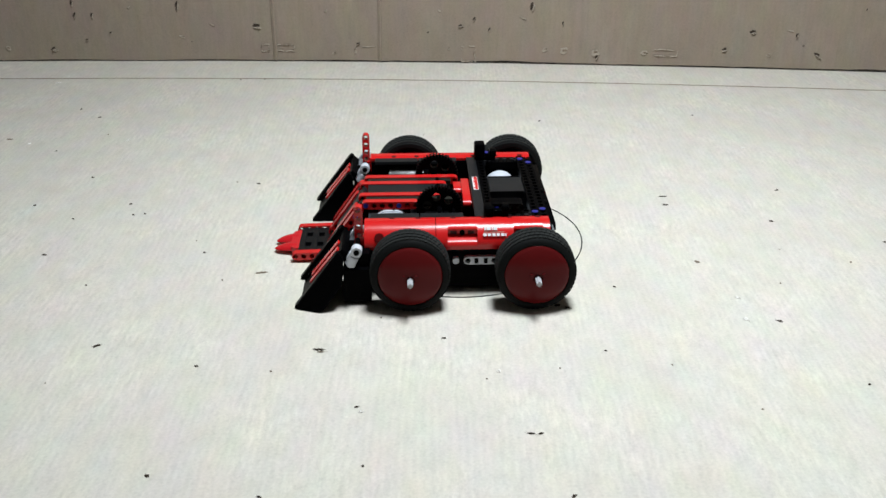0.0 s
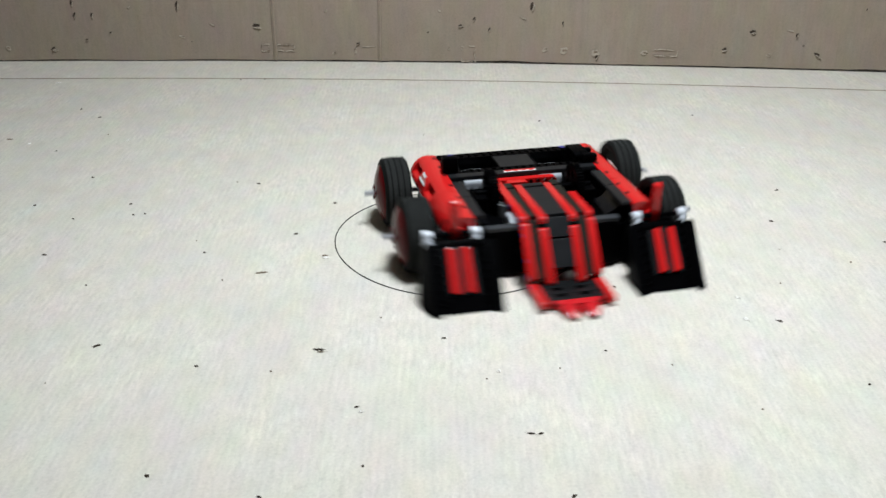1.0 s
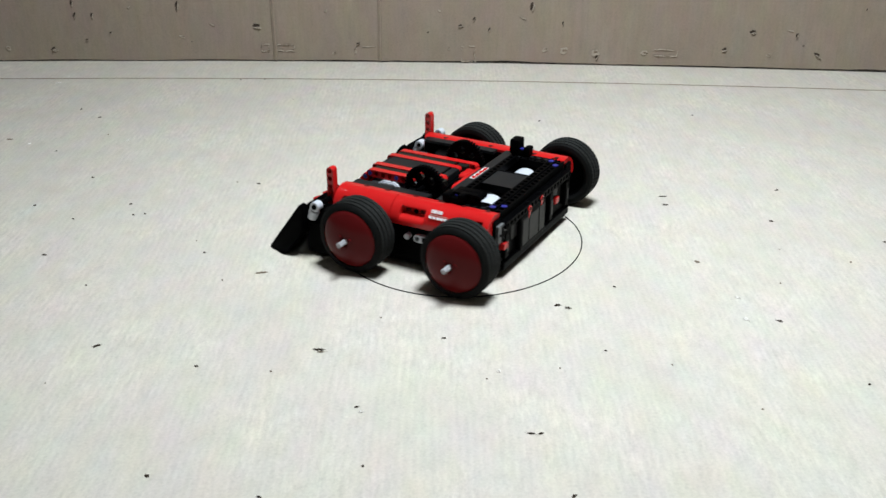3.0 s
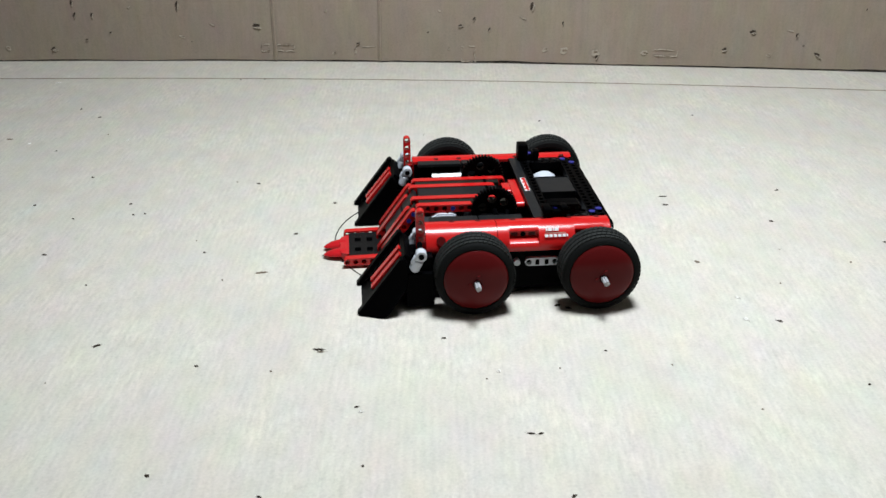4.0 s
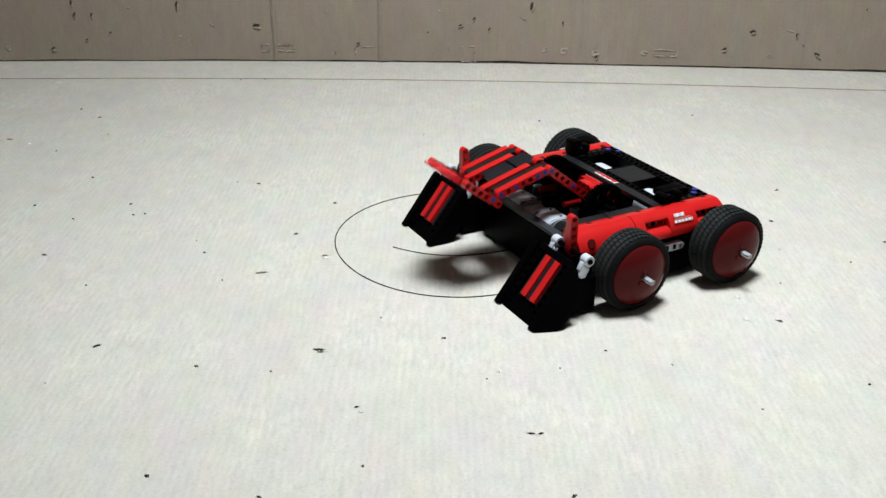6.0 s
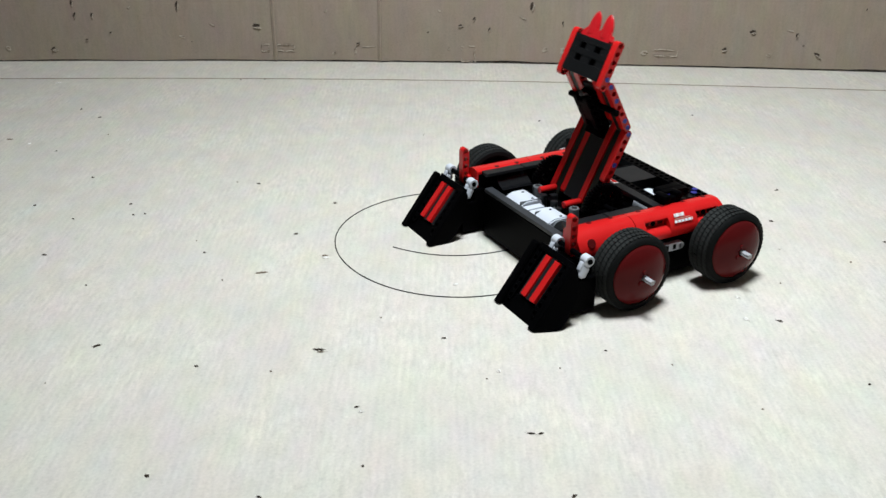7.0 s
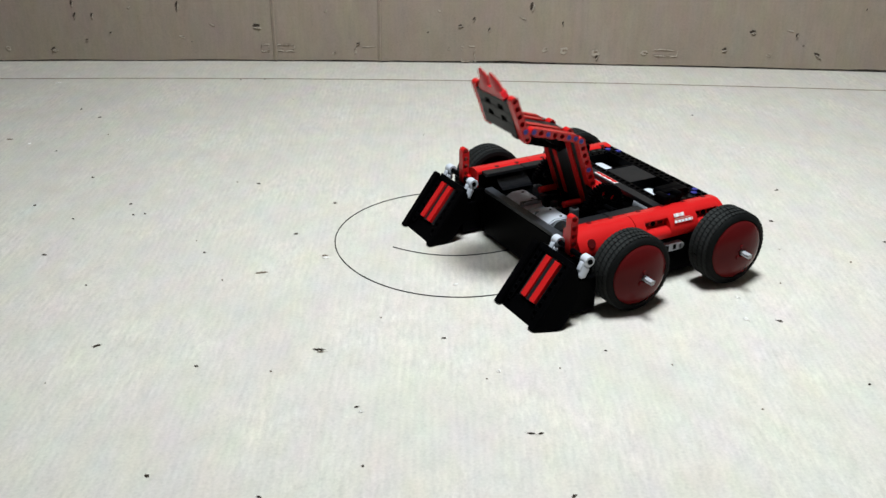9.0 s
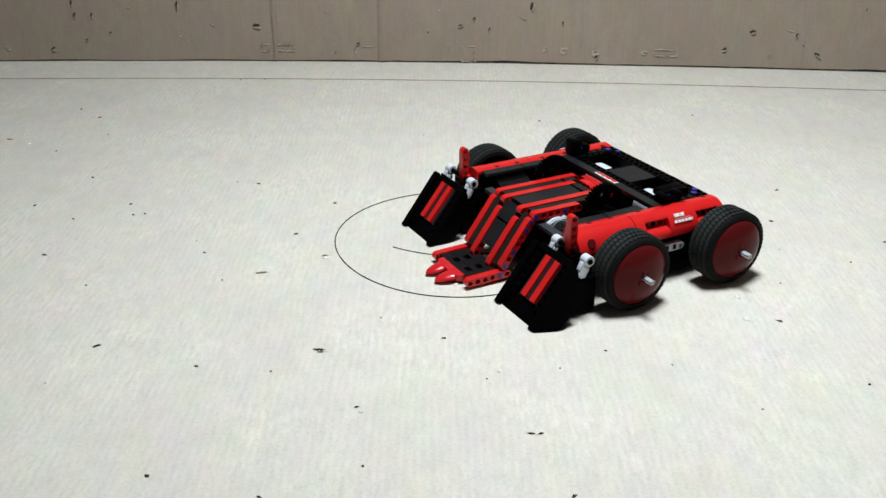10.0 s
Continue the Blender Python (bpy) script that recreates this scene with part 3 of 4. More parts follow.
        if s < 0:
            bm.transform(Matrix.Scale(-1, 4, (0, 1, 0)))
        part("axle_hole", bm, M_DARK, cl)
    bm = bmesh.new()
    cyl(bm, 2.4, 74, 130, "y", (103, 54.8), 12)
    if s < 0:
        bm.transform(Matrix.Scale(-1, 4, (0, 1, 0)))
    part("hinge_axle", bm, M_BLACK, body)
    bm = bmesh.new()
    box(bm, 92, 102, min(s * 74, s * 118), max(s * 74, s * 118), 3.5, 49, 1.2)
    # low box: part mount, part filler that shades the gap by the wheel
    box(bm, 91, 116, min(s * 74, s * 124), max(s * 74, s * 124), 3.5, 36, 1.2)
    box(bm, 100, 112, min(s * 86, s * 108), max(s * 86, s * 108), 30, 48, 1.2)
    part("flap_mount", bm, M_BLACK, body)


def build_arm():
    """Lifting scoop in three bends, drawn about its hinge."""
    def lo(bm):
        return moved(bm, Matrix.Translation((-HINGE[0], 0, -HINGE[1])))
    A, ANG = (99.2, 61.2), math.degrees(math.atan2(51.0, 37.0))
    bm = bmesh.new()
    box(bm, 18, 97, -12, 12, 56.4, 63.0, 0.5)
    arm = part("arm", lo(bm), M_DARK, robot, "red and black lifting scoop")
    m2 = mmpose(A[0], 0, A[1], 0, ANG, 0)
    for y in (-32, -15, 15, 32):
        n, x0 = (7, 50.0) if y > 20 else (12, 10.0) if y < -20 else (11, 22.0)
        bm = moved(beam(n), mmpose(x0, y, 60.0))
        part("top_bar", lo(bm), M_RED, arm, "red beam with round holes", smooth=True)
        bm = moved(beam(7), m2 @ mmpose(7.5 if abs(y) > 20 else 13.5, y, 0))
        part("front_bar", lo(bm), M_RED, arm, "red beam with round holes", smooth=True)
    for y in (-24, 24):
        bm = bmesh.new()
        box(bm, 14, 98, y - 4, y + 4, 57, 63.1, 0.4)
        part("gap_plate", lo(bm), M_OLIVE, arm)
        bm = bmesh.new()
        box(bm, 2, 58, y - 4, y + 4, -3, 2.4, 0.4, m2)
        part("gap_plate", lo(bm), M_OLIVE, arm)
    bm = bmesh.new()
    box(bm, 1, 20, -12, 12, -2, 2.2, 0.4, m2)
    box(bm, 22, 49, -12, 12, -2, 2.0, 0.4, m2)
    part("front_plate", lo(bm), M_DARK, arm)
    bm = bmesh.new()                       # black linkage behind the front plates
    box(bm, 4, 44, -10, 10, -11, -2.5, 1, m2)
    box(bm, 16, 40, -6, 6, -17, -10, 1.5, m2)
    box(bm, 20, 27, -30, 12, -9, -4.4, 1, m2)
    cyl(bm, 3, -38, 38, "y", (112, 34), 14)
    box(bm, 84, 100, -11, 11, 47, 56, 1)
    part("linkage", lo(bm), M_BLACK, arm, "black linkage under the scoop")
    for y in (-8, 8):
        bm = moved(beam(5, 6.5), m2 @ mmpose(10, y, -13.5))
        part("linkage_beam", lo(bm), M_BLACK, arm, smooth=True)
    for y in (-4, 4):
        bm = bmesh.new()
        cyl(bm, 2.6, 0, 3, "z", (0, 0), 12)
        bm.transform(m2 @ mmpose(44, y, -13))
        part("pin_end", lo(bm), M_MID, arm)
    # lip: two side beams, black frame with square holes, red prongs
    for y in (-32, 32):
        bm = moved(beam(6), mmpose(128.5, y, 7.8, 0, 1.5, 0))
        part("lip_beam", lo(bm), M_RED, arm, "red beam with round holes", smooth=True)
    bm = bmesh.new()
    for x0, x1, y0, y1 in ((131, 143, -28, 28), (149, 155, -28, 28), (161, 167, -28, 28), (131, 167, -28, -16), (131, 167, 16, 28), (131, 167, -7, 7)):
        across = y1 - y0 > 50                # bars across stand a little proud of those along
        box(bm, x0, x1, y0, y1, 2.6 if across else 3.0, 9.5 if across else 9.1, 0.3)
    part("lip_frame", lo(bm), M_SLATE, arm, "black frame with square holes")
    bm = bmesh.new()
    box(bm, 139, 166, -27, 27, 5.6, 6.6, 0)
    part("lip_floor", lo(bm), M_BLACK, arm)
    bm = bmesh.new()
    prism(bm, [(163, -21), (169, -22), (174, -19), (177, -10), (175, 0), (177, 10), (174, 19), (169, 22), (163, 21)], 3.2, 9.4, "z")
    for k in (1, -1):                      # two rounded claws that sink and narrow to a blunt point
        rings = []
        for i in range(9):
            q = i / 8
            x = 170 + 22 * q
            half = 8.2 * math.sqrt(max(0.02, 1 - q ** 2.4))
            yc, top, low = k * (10.5 - 1.4 * q), 10.0 - 4.6 * q * q, 2.6 - 1.0 * q
            tall = max((top - low) / 2 * math.sqrt(max(0.10, 1 - q ** 4)), 0.6)
            mid = (top + low) / 2
            rings.append([bm.verts.new((x, yc + half * math.cos(2 * math.pi * a / 16), mid + tall * math.sin(2 * math.pi * a / 16))) for a in range(16)])
        for a, b in zip(rings, rings[1:]):
            for n in range(16):
                bm.faces.new((a[n], a[(n + 1) % 16], b[(n + 1) % 16], b[n]))
        bm.faces.new(rings[0])
        bm.faces.new(rings[-1])
    part("prong", lo(bm), M_GLOSSRED, arm, "glossy red two-pointed lip", smooth=True)
    # blue pins in the outer beams
    for s in (1, -1):
        for x, z in ((66, 60), (98, 60)):
            bm = bmesh.new()
            cyl(bm, 2.4, 35.4, 36.2, "y", (x, z), 12)
            if s < 0:
                bm.transform(Matrix.Scale(-1, 4, (0, 1, 0)))
            part("pin", lo(bm), M_BLUE, arm, "blue connector pin")
        for u in (7.5, 15.5, 39.5, 55.5):
            bm = bmesh.new()
            cyl(bm, 2.4, 35.4, 36.2, "y", (0, 0), 12)
            bm.transform(m2 @ mmpose(u, 0, 0))
            if s < 0:
                bm.transform(Matrix.Scale(-1, 4, (0, 1, 0)))
            part("pin", lo(bm), M_BLUE, arm, "blue connector pin")
        bm = bmesh.new()
        cyl(bm, 2.4, 35.4, 36.2, "y", (136.5, 8.4), 12)
        if s < 0:
            bm.transform(Matrix.Scale(-1, 4, (0, 1, 0)))
        part("pin", lo(bm), M_BLUE, arm, "blue connector pin")
        # toothed gear on the hinge
        bm = bmesh.new()
        n = 40
        prof = []
        for i in range(n):
            a = 2 * math.pi * i / n
            for da, r in ((-0.45, 19.4), (-0.2, 22.0), (0.2, 22.0), (0.45, 19.4)):
                prof.append((r * math.cos(a + da * 2 * math.pi / n), r * math.sin(a + da * 2 * math.pi / n)))
        holes = [(12 * math.cos(k * math.pi / 3 + 0.3), 12 * math.sin(k * math.pi / 3 + 0.3), 4.3) for k in range(6)]
        prism(bm, prof, 40, 47, "y", holes)
        if s < 0:
            bm.transform(Matrix.Scale(-1, 4, (0, 1, 0)))
        part("gear", bm, M_BLACK, arm, "black toothed gear")
    bm = bmesh.new()
    cyl(bm, 2.5, -60, 60, "y", (0, 0), 12)
    part("hinge_axle", bm, M_BLACK, arm)
    arm.location = (HINGE[0] * MM, 0, HINGE[1] * MM)
    return arm


chassis()
for side in (1, -1):
    side_panel(side)
    post(side)
    flap(side)
deck()
rear()
wheel_a = build_wheel()
wheels = [wheel_a] + [copy_thing(wheel_a, Matrix()) for _ in range(3)]
for w, (wx, s) in zip(wheels, ((56, 1), (-56, 1), (56, -1), (-56, -1))):
    w.matrix_basis = at(wx, s * 125, 36, 0, 0, 0 if s > 0 else 180)
arm = build_arm()


# ---------------------------------------------------------------- marks on the board
def ribbon(name, pts, width, mat, label, cat):
    """A thin dark line lying on the floor through points given in metres."""
    bm = bmesh.new()
    rows = []
    for i, (x, y) in enumerate(pts):
        a, b = pts[max(i - 1, 0)], pts[min(i + 1, len(pts) - 1)]
        d = Vector((b[0] - a[0], b[1] - a[1])).normalized() * width / 2
        w = 1 + 0.35 * noise.noise((i * 0.4, 2, 5))
        rows.append([bm.verts.new((1000 * (x + k * -d.y * w), 1000 * (y + k * d.x * w), z)) for k, z in ((-1, 0.25), (-0.5, 0.8), (0.5, 0.8), (1, 0.25))])
    for a, b in zip(rows, rows[1:]):
        for k in range(3):
            bm.faces.new((a[k], a[k + 1], b[k + 1], b[k]))
    return tagged(part(name, bm, mat), label, cat)


ring = []
for i in range(181):
    a = 2 * math.pi * i / 180
    r = 0.1275 + 0.0012 * math.sin(a * 3) + 0.0015 * noise.noise((math.cos(a), math.sin(a), 2))
    ring.append((0.016 + r * math.cos(a), 0.945 + r * math.sin(a)))
ribbon("drawn_circle", ring, 0.0012, M_INK, "thin black circle drawn on the cardboard floor", "drawn line")
arc = [(-0.051 + 0.125 * i / 30, 0.9245 - 0.0205 * math.sin(math.pi * min(1, i / 30 * 0.93) ** 0.9)) for i in range(31)]
ribbon("drawn_arc", arc, 0.0012, M_INK, "short black arc drawn inside the circle", "drawn line")


def shred(size, aspect, seed, spikes=9, rag=0.22):
    """A flat torn flake with a ragged outline, a curled middle and loose strands (millimetres)."""
    rnd = random.Random(seed)
    bm = bmesh.new()
    outer, inner = [], []
    for i in range(spikes * 2):
        a = 2 * math.pi * i / (spikes * 2)
        r = size / 2 * (rnd.uniform(0.75, 1.05) if i % 2 else rnd.uniform(rag, rag + 0.35))
        x, y = r * math.cos(a), r * math.sin(a) * aspect
        outer.append(bm.verts.new((x, y, rnd.uniform(0.15, 0.5))))
        inner.append(bm.verts.new((x * 0.5, y * 0.5, rnd.uniform(0.5, 1.4))))
    n = len(outer)
    for i in range(n):
        bm.faces.new((outer[i], outer[(i + 1) % n], inner[(i + 1) % n], inner[i]))
    bm.faces.new(inner)
    for _ in range(3 if size > 6 else 1):
        a = rnd.uniform(0, 2 * math.pi)
        x, y = size * 0.3 * math.cos(a), size * 0.3 * aspect * math.sin(a)
        dx, dy = rnd.uniform(-0.6, 0.6) * size, rnd.uniform(-0.25, 0.25) * size
        vs = [bm.verts.new(p) for p in ((x, y, 0.3), (x + dx * 0.5, y + dy * 0.3 + 0.25, 0.9), (x + dx, y + dy, 0.4), (x + dx * 0.5, y + dy * 0.3 - 0.25, 0.9))]
        bm.faces.new(vs)
    return bm


# x, y (metres), length (mm), slimness, turn (degrees), dark or tan
FLOOR_TEARS = (
    (-0.292, 0.730, 9.5, 0.45, 40, 1), (-0.104, 0.724, 14, 0.35, -8, 1), (-0.102, 0.720, 9, 0.3, 5, 0), (0.065, 0.606, 7, 0.40, 0, 1),
    (0.072, 0.606, 6, 0.5, 20, 1), (0.104, 0.801, 9, 0.7, 20, 1), (0.113, 0.796, 9, 0.6, -30, 1), (0.297, 0.772, 7, 0.6, -35, 1),
    (0.250, 1.058, 12, 0.3, 0, 1), (0.248, 1.034, 9, 0.5, -10, 1), (-0.176, 0.866, 16, 0.25, 12, 0), (-0.569, 1.253, 12, 0.4, 0, 0),
    (-0.118, 0.904, 8, 0.8, 10, 0), (0.251, 0.890, 8, 0.6, -40, 0))
# small specks of torn liner: x, y (metres)
SPECKS_DARK = (
    (-0.517, 1.383), (-0.479, 1.346), (-0.492, 1.209), (-0.417, 1.117), (-0.455, 1.032), (-0.400, 0.995), (-0.349, 1.036), (-0.338, 1.006),
    (-0.326, 1.009), (-0.216, 1.097), (-0.121, 1.039), (-0.154, 0.956), (-0.240, 0.911), (-0.399, 0.906), (-0.316, 1.533), (-0.279, 1.536),
    (-0.336, 0.840), (-0.201, 0.698), (-0.066, 0.640), (-0.056, 0.568), (-0.204, 0.557), (0.001, 0.743), (0.136, 0.722), (0.385, 1.077),
    (0.353, 0.989), (0.454, 0.936), (0.337, 0.671), (0.133, 1.329), (0.350, 1.354), (0.088, 0.536), (-0.123, 0.535), (0.161, 0.837))
SPECKS_FAINT = (
    (-0.445, 1.272), (-0.220, 1.429), (-0.254, 0.939), (-0.242, 1.102), (-0.315, 0.673), (-0.055, 0.778), (-0.210, 0.851), (-0.139, 0.690),
    (0.035, 0.679), (0.095, 0.695), (0.243, 0.637), (0.187, 0.700), (0.319, 0.844), (0.402, 0.889), (0.341, 0.919), (0.565, 1.505), (-0.026, 1.270))
for i, (x, y, size, asp, turn, dark) in enumerate(FLOOR_TEARS):
    ob = part("floor_tear", shred(size, asp, 10 + i), M_SCUFF_HOLE if dark else M_TAN)
    ob.matrix_basis = pose(x, y, 0.0, 0, 0, turn)
    tagged(ob, "dark torn scuff in the cardboard floor" if dark else "brown torn scuff in the cardboard floor", "scuff mark", "scuffs on the floor")
# pale flakes of lifted liner: x, y (metres), length (mm)
for i, (x, y, size) in enumerate(((-0.117, 0.900, 9), (0.012, 0.842, 8), (0.045, 0.691, 7), (0.268, 0.776, 9), (0.271, 0.816, 7), (-0.062, 0.634, 6), (-0.596, 1.517, 14), (-0.537, 1.236, 8), (-0.412, 1.249, 7), (-0.591, 1.552, 10), (0.385, 1.221, 8))):
    ob = part("floor_flake", shred(size, 0.7, 140 + i, 7, 0.4), M_PULP)
    ob.matrix_basis = pose(x, y, 0.0, 0, 0, 35 * i)
    tagged(ob, "pale flake of lifted paper on the cardboard floor", "paper flake", "flakes on the floor")
rnd = random.Random(5)
for i, (x, y) in enumerate(SPECKS_DARK + SPECKS_FAINT):
    strong = i < len(SPECKS_DARK)
    ob = part("floor_speck", shred(rnd.uniform(3.6, 6.4) if strong else rnd.uniform(1.6, 2.8), rnd.uniform(0.4, 0.75), 60 + i, 6, 0.4), M_SCUFF_HOLE if strong else M_TAN)
    ob.matrix_basis = pose(x, y, 0.0, 0, 0, rnd.uniform(-50, 50))
    tagged(ob, "tiny dark speck on the cardboard floor", "speck", "specks on the floor")

# brown ribbon paints the shade of the fold, which the groove alone lacks
fold = [(x / 50, wall_line(x / 50) - 0.1) for x in range(-60, 61)]
ob = ribbon("fold_line", fold, 0.0016, M_TAN, "fold line pressed across the cardboard floor, its shade a brown ribbon", "fold line")
tagged(ob, kind="structure")

# punctures in the wall: x, z (metres), length (mm), turn (degrees)
PUNCTURES = (
    (-0.602, 0.0976, 9, 80), (-0.600, 0.0775, 9, 65), (-0.572, 0.0774, 8, 75), (-0.545, 0.0487, 5, 40), (-0.585, 0.0376, 5, 30), (-0.642, 0.0228, 8, 30),
    (-0.432, 0.0947, 11, 80), (-0.432, 0.0883, 6, 60), (-0.306, 0.0611, 13, 0), (-0.413, 0.0337, 3, -30), (-0.140, 0.0323, 6, 20), (-0.024, 0.0521, 4, 40),
    (0.050, 0.0750, 7, 55), (0.028, 0.0637, 7, 15), (0.075, 0.0579, 6, 60), (0.143, 0.0970, 13, 80), (0.193, 0.0696, 6, 80), (0.250, 0.0162, 8, 60),
    (0.452, 0.0326, 8, 15), (0.493, 0.0619, 9, 12), (0.562, 0.0581, 7, 70), (0.597, 0.0273, 11, -25), (0.661, 0.1007, 4, 60), (0.574, 0.0412, 3, 0))
# pale torn spots: x, z, width, height (mm), turn
TORN = (
    (-0.377, 0.0618, 11, 3, -25), (-0.428, 0.0422, 13, 6, -10), (-0.716, 0.0232, 11, 9, 0), (-0.640, 0.0199, 12, 8, 0), (-0.190, 0.0846, 5, 6, 0),
    (-0.179, 0.0160, 8, 7, 0), (-0.144, 0.0200, 5, 17, 0), (-0.123, 0.0268, 28, 2, 4), (-0.006, 0.0871, 7, 4, -40), (0.009, 0.0254, 6, 6, 0),
    (0.130, 0.0760, 14, 3, -20), (0.167, 0.0259, 12, 10, 0), (0.197, 0.0236, 14, 14, 0), (0.326, 0.0233, 14, 8, 0), (0.247, 0.0217, 14, 14, 0),
    (0.551, 0.0642, 14, 3, -12), (0.522, 0.0243, 12, 7, 0), (-0.510, 0.0901, 6, 4, 30))
# rubbed rectangles left by torn tape: x, z, width, height (mm)
TAPE = ((-0.293, 0.0238, 14, 13), (-0.260, 0.0239, 30, 13), (0.042, 0.0165, 23, 27), (0.360, 0.0240, 38, 12))


def blob(size, aspect, seed, high=0.6):
    """A small torn patch with a soft uneven outline and a crumpled middle (millimetres)."""
    bm = bmesh.new()
    n, rings = 18, []
    for q, h in ((1.0, 0.05), (0.72, high), (0.3, high * 0.7)):
        ring = []
        for i in range(n):
            a = 2 * math.pi * i / n
            r = size / 2 * q * (0.82 + 0.55 * noise.noise((1.3 * math.cos(a), 1.3 * math.sin(a), seed * 3.7)) + 0.22 * noise.noise((4 * math.cos(a), 4 * math.sin(a), seed)))
            ring.append(bm.verts.new((r * math.cos(a), r * math.sin(a) * aspect, h * (1 + 0.7 * noise.noise((i * 0.9, q * 5, seed))))))
        rings.append(ring)
    for a, b in zip(rings, rings[1:]):
        for i in range(n):
            bm.faces.new((a[i], a[(i + 1) % n], b[(i + 1) % n], b[i]))
    bm.faces.new(rings[-1])
    return bm


def on_wall(ob, x, z, turn=0):
    """Lays a flake, drawn flat, on the wall's face."""
    slope = math.degrees(math.atan(-0.0485 - 0.1024 * x))
    ob.matrix_basis = pose(x, wall_line(x) - 0.0009, z, 90, 0, slope) @ pose(0, 0, 0, 0, 0, turn)


for i, (x, z, size, turn) in enumerate(PUNCTURES):
    # raised dark blob painted for the shade inside the hole
    ob = part("wall_puncture", blob(size * 1.1, 0.48, 200 + i, 0.3), M_SCUFF_HOLE)
    on_wall(ob, x, z, turn)
    tagged(ob, "puncture torn in the cardboard wall, its shade a dark blob", "puncture", "punctures in the wall")
    if size > 4:                           # liner pushed out along one side of the hole
        bm = blob(size * 1.15, 0.28, 300 + i, 1.6)
        lip = part("torn_lip", bm, M_TORN, ob, "pale torn paper lip")
        side = radians(-60 - turn)
        lip.location = (size * 0.00034 * math.cos(side), size * 0.00034 * math.sin(side), 0.0002)
for i, (x, z, w, hgt, turn) in enumerate(TORN):
    ob = part("torn_spot", blob(w, hgt / w, 400 + i, 0.5), M_TORN)
    on_wall(ob, x, z, turn)
    tagged(ob, "pale torn spot on the cardboard wall", "torn spot", "torn spots on the wall")
    if hgt > 5:
        # brown blob painted as the shadow within the torn spot
        rip = part("torn_shadow", blob(w * 0.55, 0.45 * hgt / w, 450 + i, 0.4), M_TAN, ob, "brown patch painted as a torn edge's shadow")
        rip.location = (w * 0.0001, hgt * 0.00016, 0.0010)
for i, (x, z, w, hgt) in enumerate(TAPE):
    rnd = random.Random(70 + i)
    bm = bmesh.new()
    # ragged frame of torn liner with a worn middle
    rim = []
    for k in range(28):
        u = k / 28 * 4
        e, q = int(u), u - int(u)
        cx, cy = ((-1 + 2 * q, -1), (1, -1 + 2 * q), (1 - 2 * q, 1), (-1, 1 - 2 * q))[e]
        rim.append((cx * w / 2 + rnd.uniform(-1.6, 1.6), cy * hgt / 2 + rnd.uniform(-1.3, 1.3)))
    out = [bm.verts.new((a, b, 0.1)) for a, b in rim]
    mid = [bm.verts.new((a * (1 - 2.2 / w), b * (1 - 2.2 / hgt), 0.75)) for a, b in rim]
    inn = [bm.verts.new((a * (1 - 4.4 / w), b * (1 - 4.4 / hgt), 0.1)) for a, b in rim]
    for k in range(28):
        j = (k + 1) % 28
        if rnd.random() < 0.55:
            bm.faces.new((out[k], out[j], mid[j], mid[k]))
            bm.faces.new((mid[k], mid[j], inn[j], inn[k]))
    ob = part("tape_scar", bm, M_TORN)
    on_wall(ob, x, z)
    for k in range(max(3, int(w / 6))):
        rip = part("rip", shred(rnd.uniform(3, 8), 0.35, 500 + 10 * i + k, 6, 0.4), M_TAN, ob, "brown rip in the liner")
        rip.matrix_basis = at(rnd.uniform(-0.5, 0.5) * w, rnd.choice((-0.45, 0.45, rnd.uniform(-0.4, 0.4))) * hgt, 0.1, 0, 0, rnd.choice((0, 0, 60, 100)))
    tagged(ob, "rectangular scar of torn tape on the cardboard wall", "tape scar", "tape scars on the wall")
for x in (-0.276, -0.102):
    bm = bmesh.new()
    rows = []
    for k in range(24):
        z = 4 + 440 * k / 23
        sway = 1.2 * noise.noise((x * 9, k * 0.4, 1)) + (k * 0.08)
        rows.append([bm.verts.new((sway + u, z, hgt)) for u, hgt in ((-4.6, -0.3), (-1.0, 2.4), (0.8, 2.4), (2.2, -0.3))])
    for a, b in zip(rows, rows[1:]):
        for k in range(3):
            bm.faces.new((a[k], a[k + 1], b[k + 1], b[k]))
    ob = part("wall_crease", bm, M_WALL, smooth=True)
    on_wall(ob, x, 0.0)
    tagged(ob, "vertical crease standing proud of the cardboard wall", "crease", kind="structure")


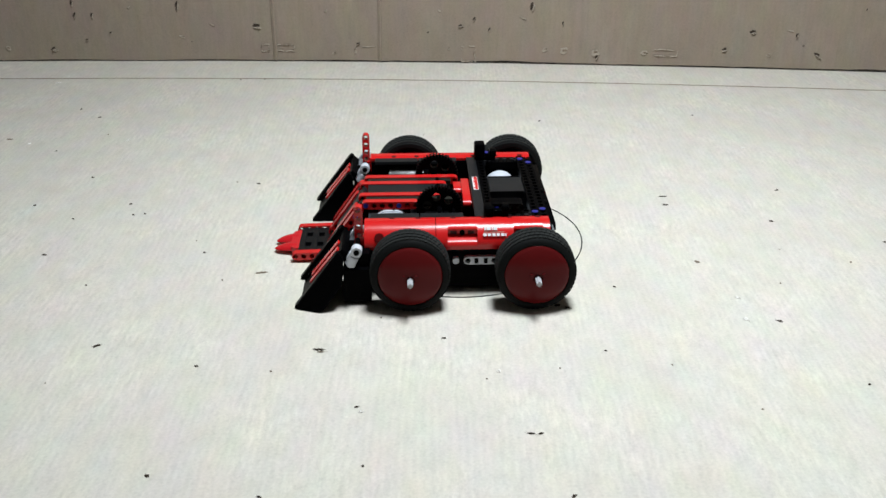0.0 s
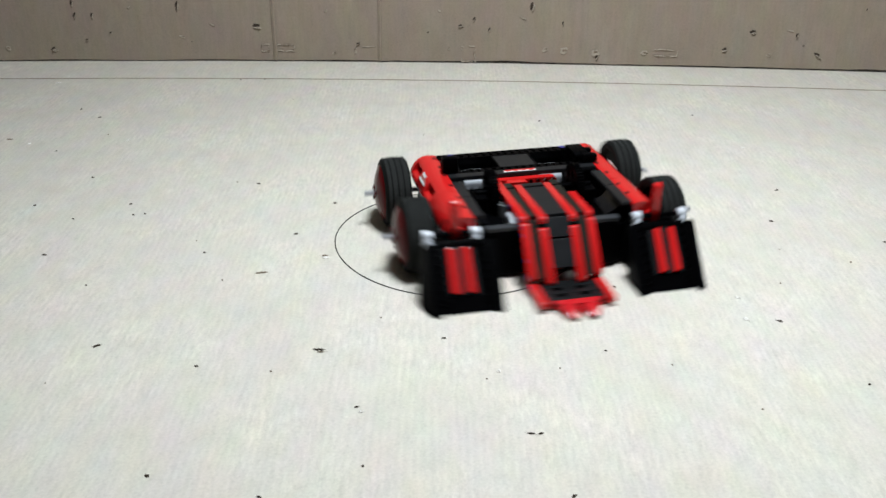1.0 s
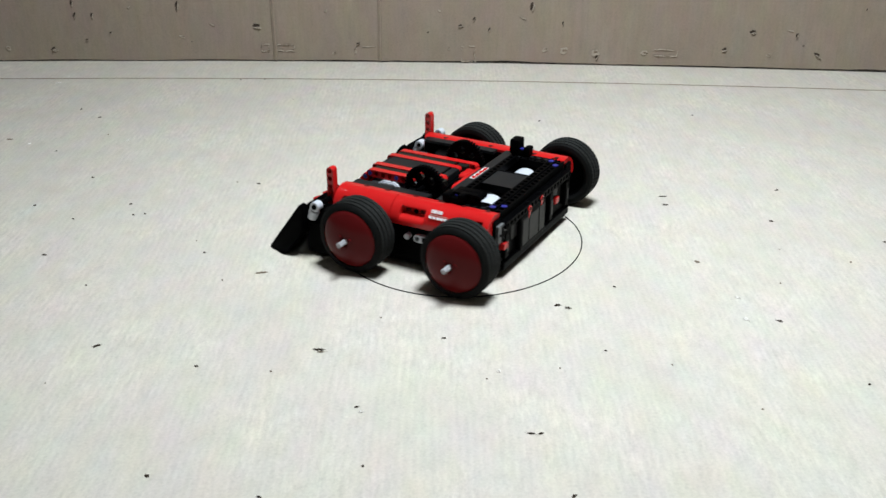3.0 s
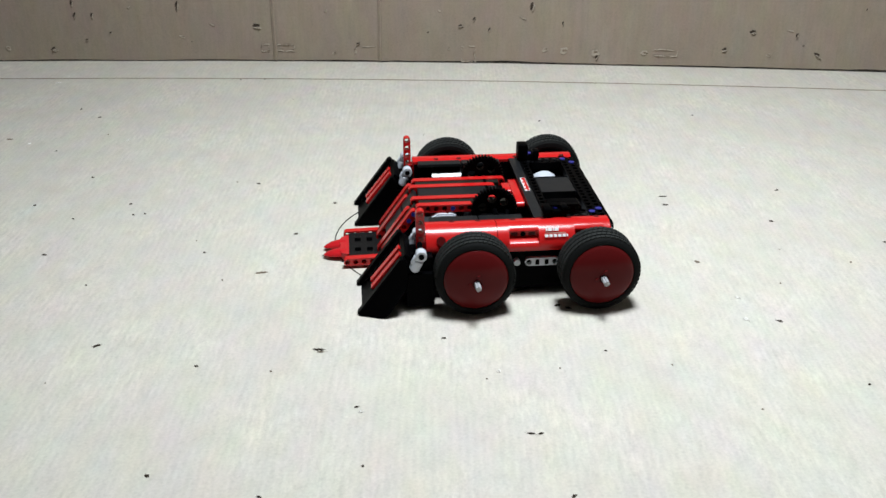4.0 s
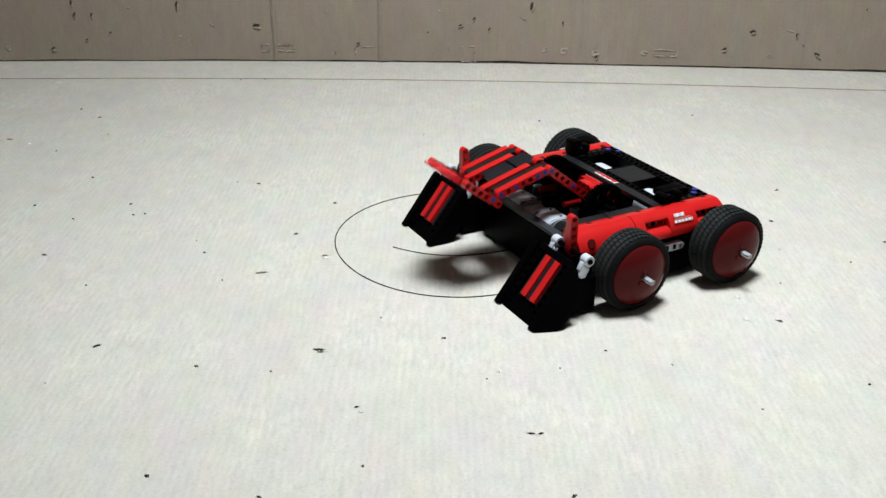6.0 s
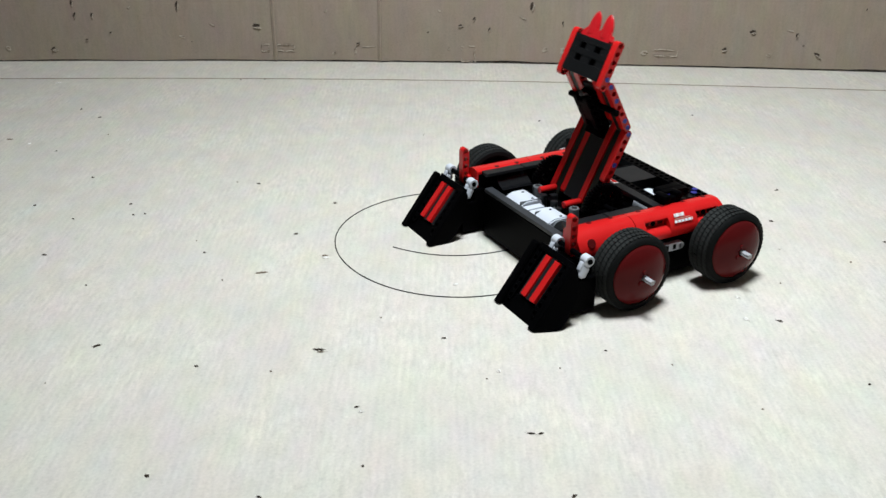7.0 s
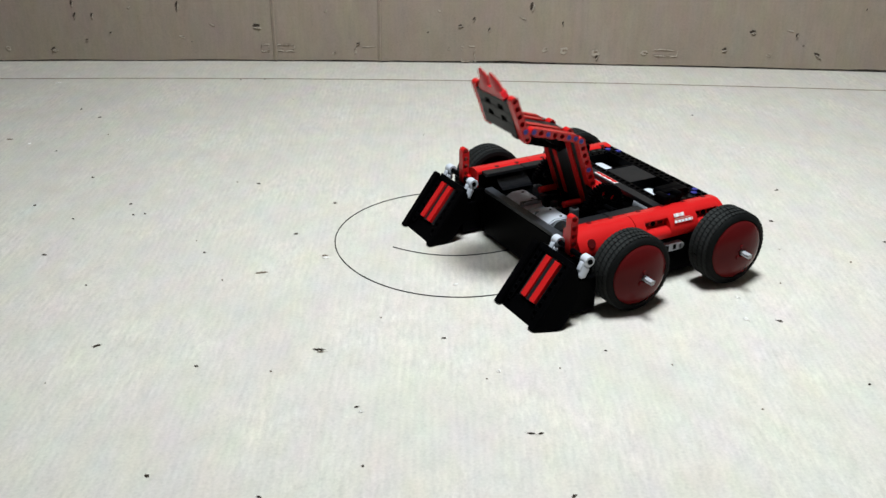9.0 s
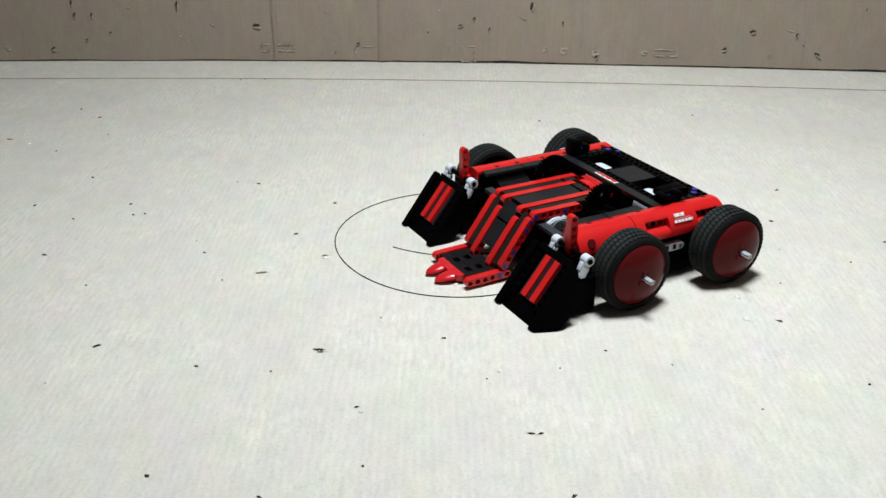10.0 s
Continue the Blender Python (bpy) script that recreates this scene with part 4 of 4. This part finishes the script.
# ---------------------------------------------------------------- what moves
# seconds, x, y (metres), heading (degrees)
TRACK = [
    (0.0, 0.0224, 0.9293, 181.9), (0.1, 0.0245, 0.9295, 181.4), (0.2, 0.0270, 0.9299, 177.5), (0.3, 0.0326, 0.9309, 153.5),
    (0.4, 0.0353, 0.9419, 121.6), (0.5, 0.0422, 0.9442, 87.0), (0.6, 0.0520, 0.9520, 51.0), (0.7, 0.0739, 0.9650, 17.8),
    (0.8, 0.0855, 0.9651, -12.5), (0.9, 0.0910, 0.9640, -45.8), (1.0, 0.0840, 0.9600, -77.3), (1.1, 0.0730, 0.9570, -109.5),
    (1.2, 0.0610, 0.9460, -143.1), (1.3, 0.0436, 0.9450, -175.1), (1.4, 0.0316, 0.9400, -206.5), (1.5, 0.0225, 0.9494, -241.0),
    (1.6, 0.0201, 0.9548, -273.2), (1.7, 0.0250, 0.9602, -307.5), (1.8, 0.0410, 0.9670, -340.5), (1.9, 0.0520, 0.9700, -373.5),
    (2.0, 0.0557, 0.9740, -407.0), (2.1, 0.0510, 0.9730, -437.5), (2.2, 0.0445, 0.9700, -469.0), (2.3, 0.0350, 0.9680, -499.5),
    (2.4, 0.0280, 0.9650, -530.3), (2.5, 0.0241, 0.9602, -562.1), (2.6, 0.0222, 0.9686, -573.8), (2.7, 0.0213, 0.9689, -573.8),
    (2.9, 0.0230, 0.9670, -572.5), (3.1, 0.0340, 0.9560, -562.0), (3.3, 0.0530, 0.9400, -546.0), (3.5, 0.0660, 0.9290, -536.5),
    (3.7, 0.0715, 0.9265, -534.8), (3.8, 0.0719, 0.9262, -534.7), (4.6, 0.0719, 0.9262, -534.7), (4.7, 0.0719, 0.9262, -534.7),
    (4.8, 0.0850, 0.9285, -530.2), (4.9, 0.1202, 0.9360, -519.9), (5.0, 0.1530, 0.9415, -512.3), (5.1, 0.1578, 0.9411, -512.1),
    (5.2, 0.1578, 0.9411, -512.1), (10.0, 0.1578, 0.9411, -512.1)]

# seconds, lift of the scoop (degrees)
LIFT = [
    (0.0, 0), (5.4, 0), (5.5, 0.3), (5.6, 6), (5.7, 14.2), (5.9, 30), (6.2, 54), (6.5, 76), (6.8, 100), (6.9, 108), (7.0, 116), (7.1, 124),
    (7.2, 131.5), (7.3, 138), (7.4, 143.5), (7.5, 147.5), (7.6, 150.5), (7.7, 152), (7.8, 152.5), (7.9, 151), (8.0, 148), (8.1, 141), (8.2, 134),
    (8.3, 126.5), (8.4, 118.5), (8.5, 110.5), (8.6, 102), (8.7, 94), (8.8, 86.5), (8.9, 78.5), (9.0, 70.5), (9.1, 62.5), (9.2, 54.5), (9.3, 47),
    (9.4, 40), (9.5, 33), (9.6, 26), (9.7, 18.5), (9.8, 11), (9.9, 4), (10.0, 0)]


def motions():
    walk(robot, [(t, pose(x, y, 0, 0, 0, h)) for t, x, y, h in TRACK])
    walk(arm, [(t, at(HINGE[0], 0, HINGE[1], 0, -a, 0)) for t, a in LIFT])
    # wheels roll by the way that each side travels, in short steps
    ts, xs, ys, hs = (np.array(c) for c in zip(*TRACK))
    steps = [i / 30 for i in range(159)] + [10.0]
    for w, (wx, s) in zip(wheels, ((56, 1), (-56, 1), (56, -1), (-56, -1))):
        turn, rows, last = 0.0, [], None
        for t in steps:
            here = [np.interp(t, ts, c) for c in (xs, ys, hs)]
            if last is not None:
                dh = radians(here[2] - last[2])
                ahead = (here[0] - last[0]) * math.cos(radians(here[2])) + (here[1] - last[1]) * math.sin(radians(here[2]))
                turn += (ahead - s * 0.125 * dh) / 0.036
            last = here
            rows.append((t, at(wx, s * 125, 36) @ Matrix.Rotation(turn, 4, "Y") @ pose(0, 0, 0, 0, 0, 0 if s > 0 else 180)))
        walk(w, rows)


motions()
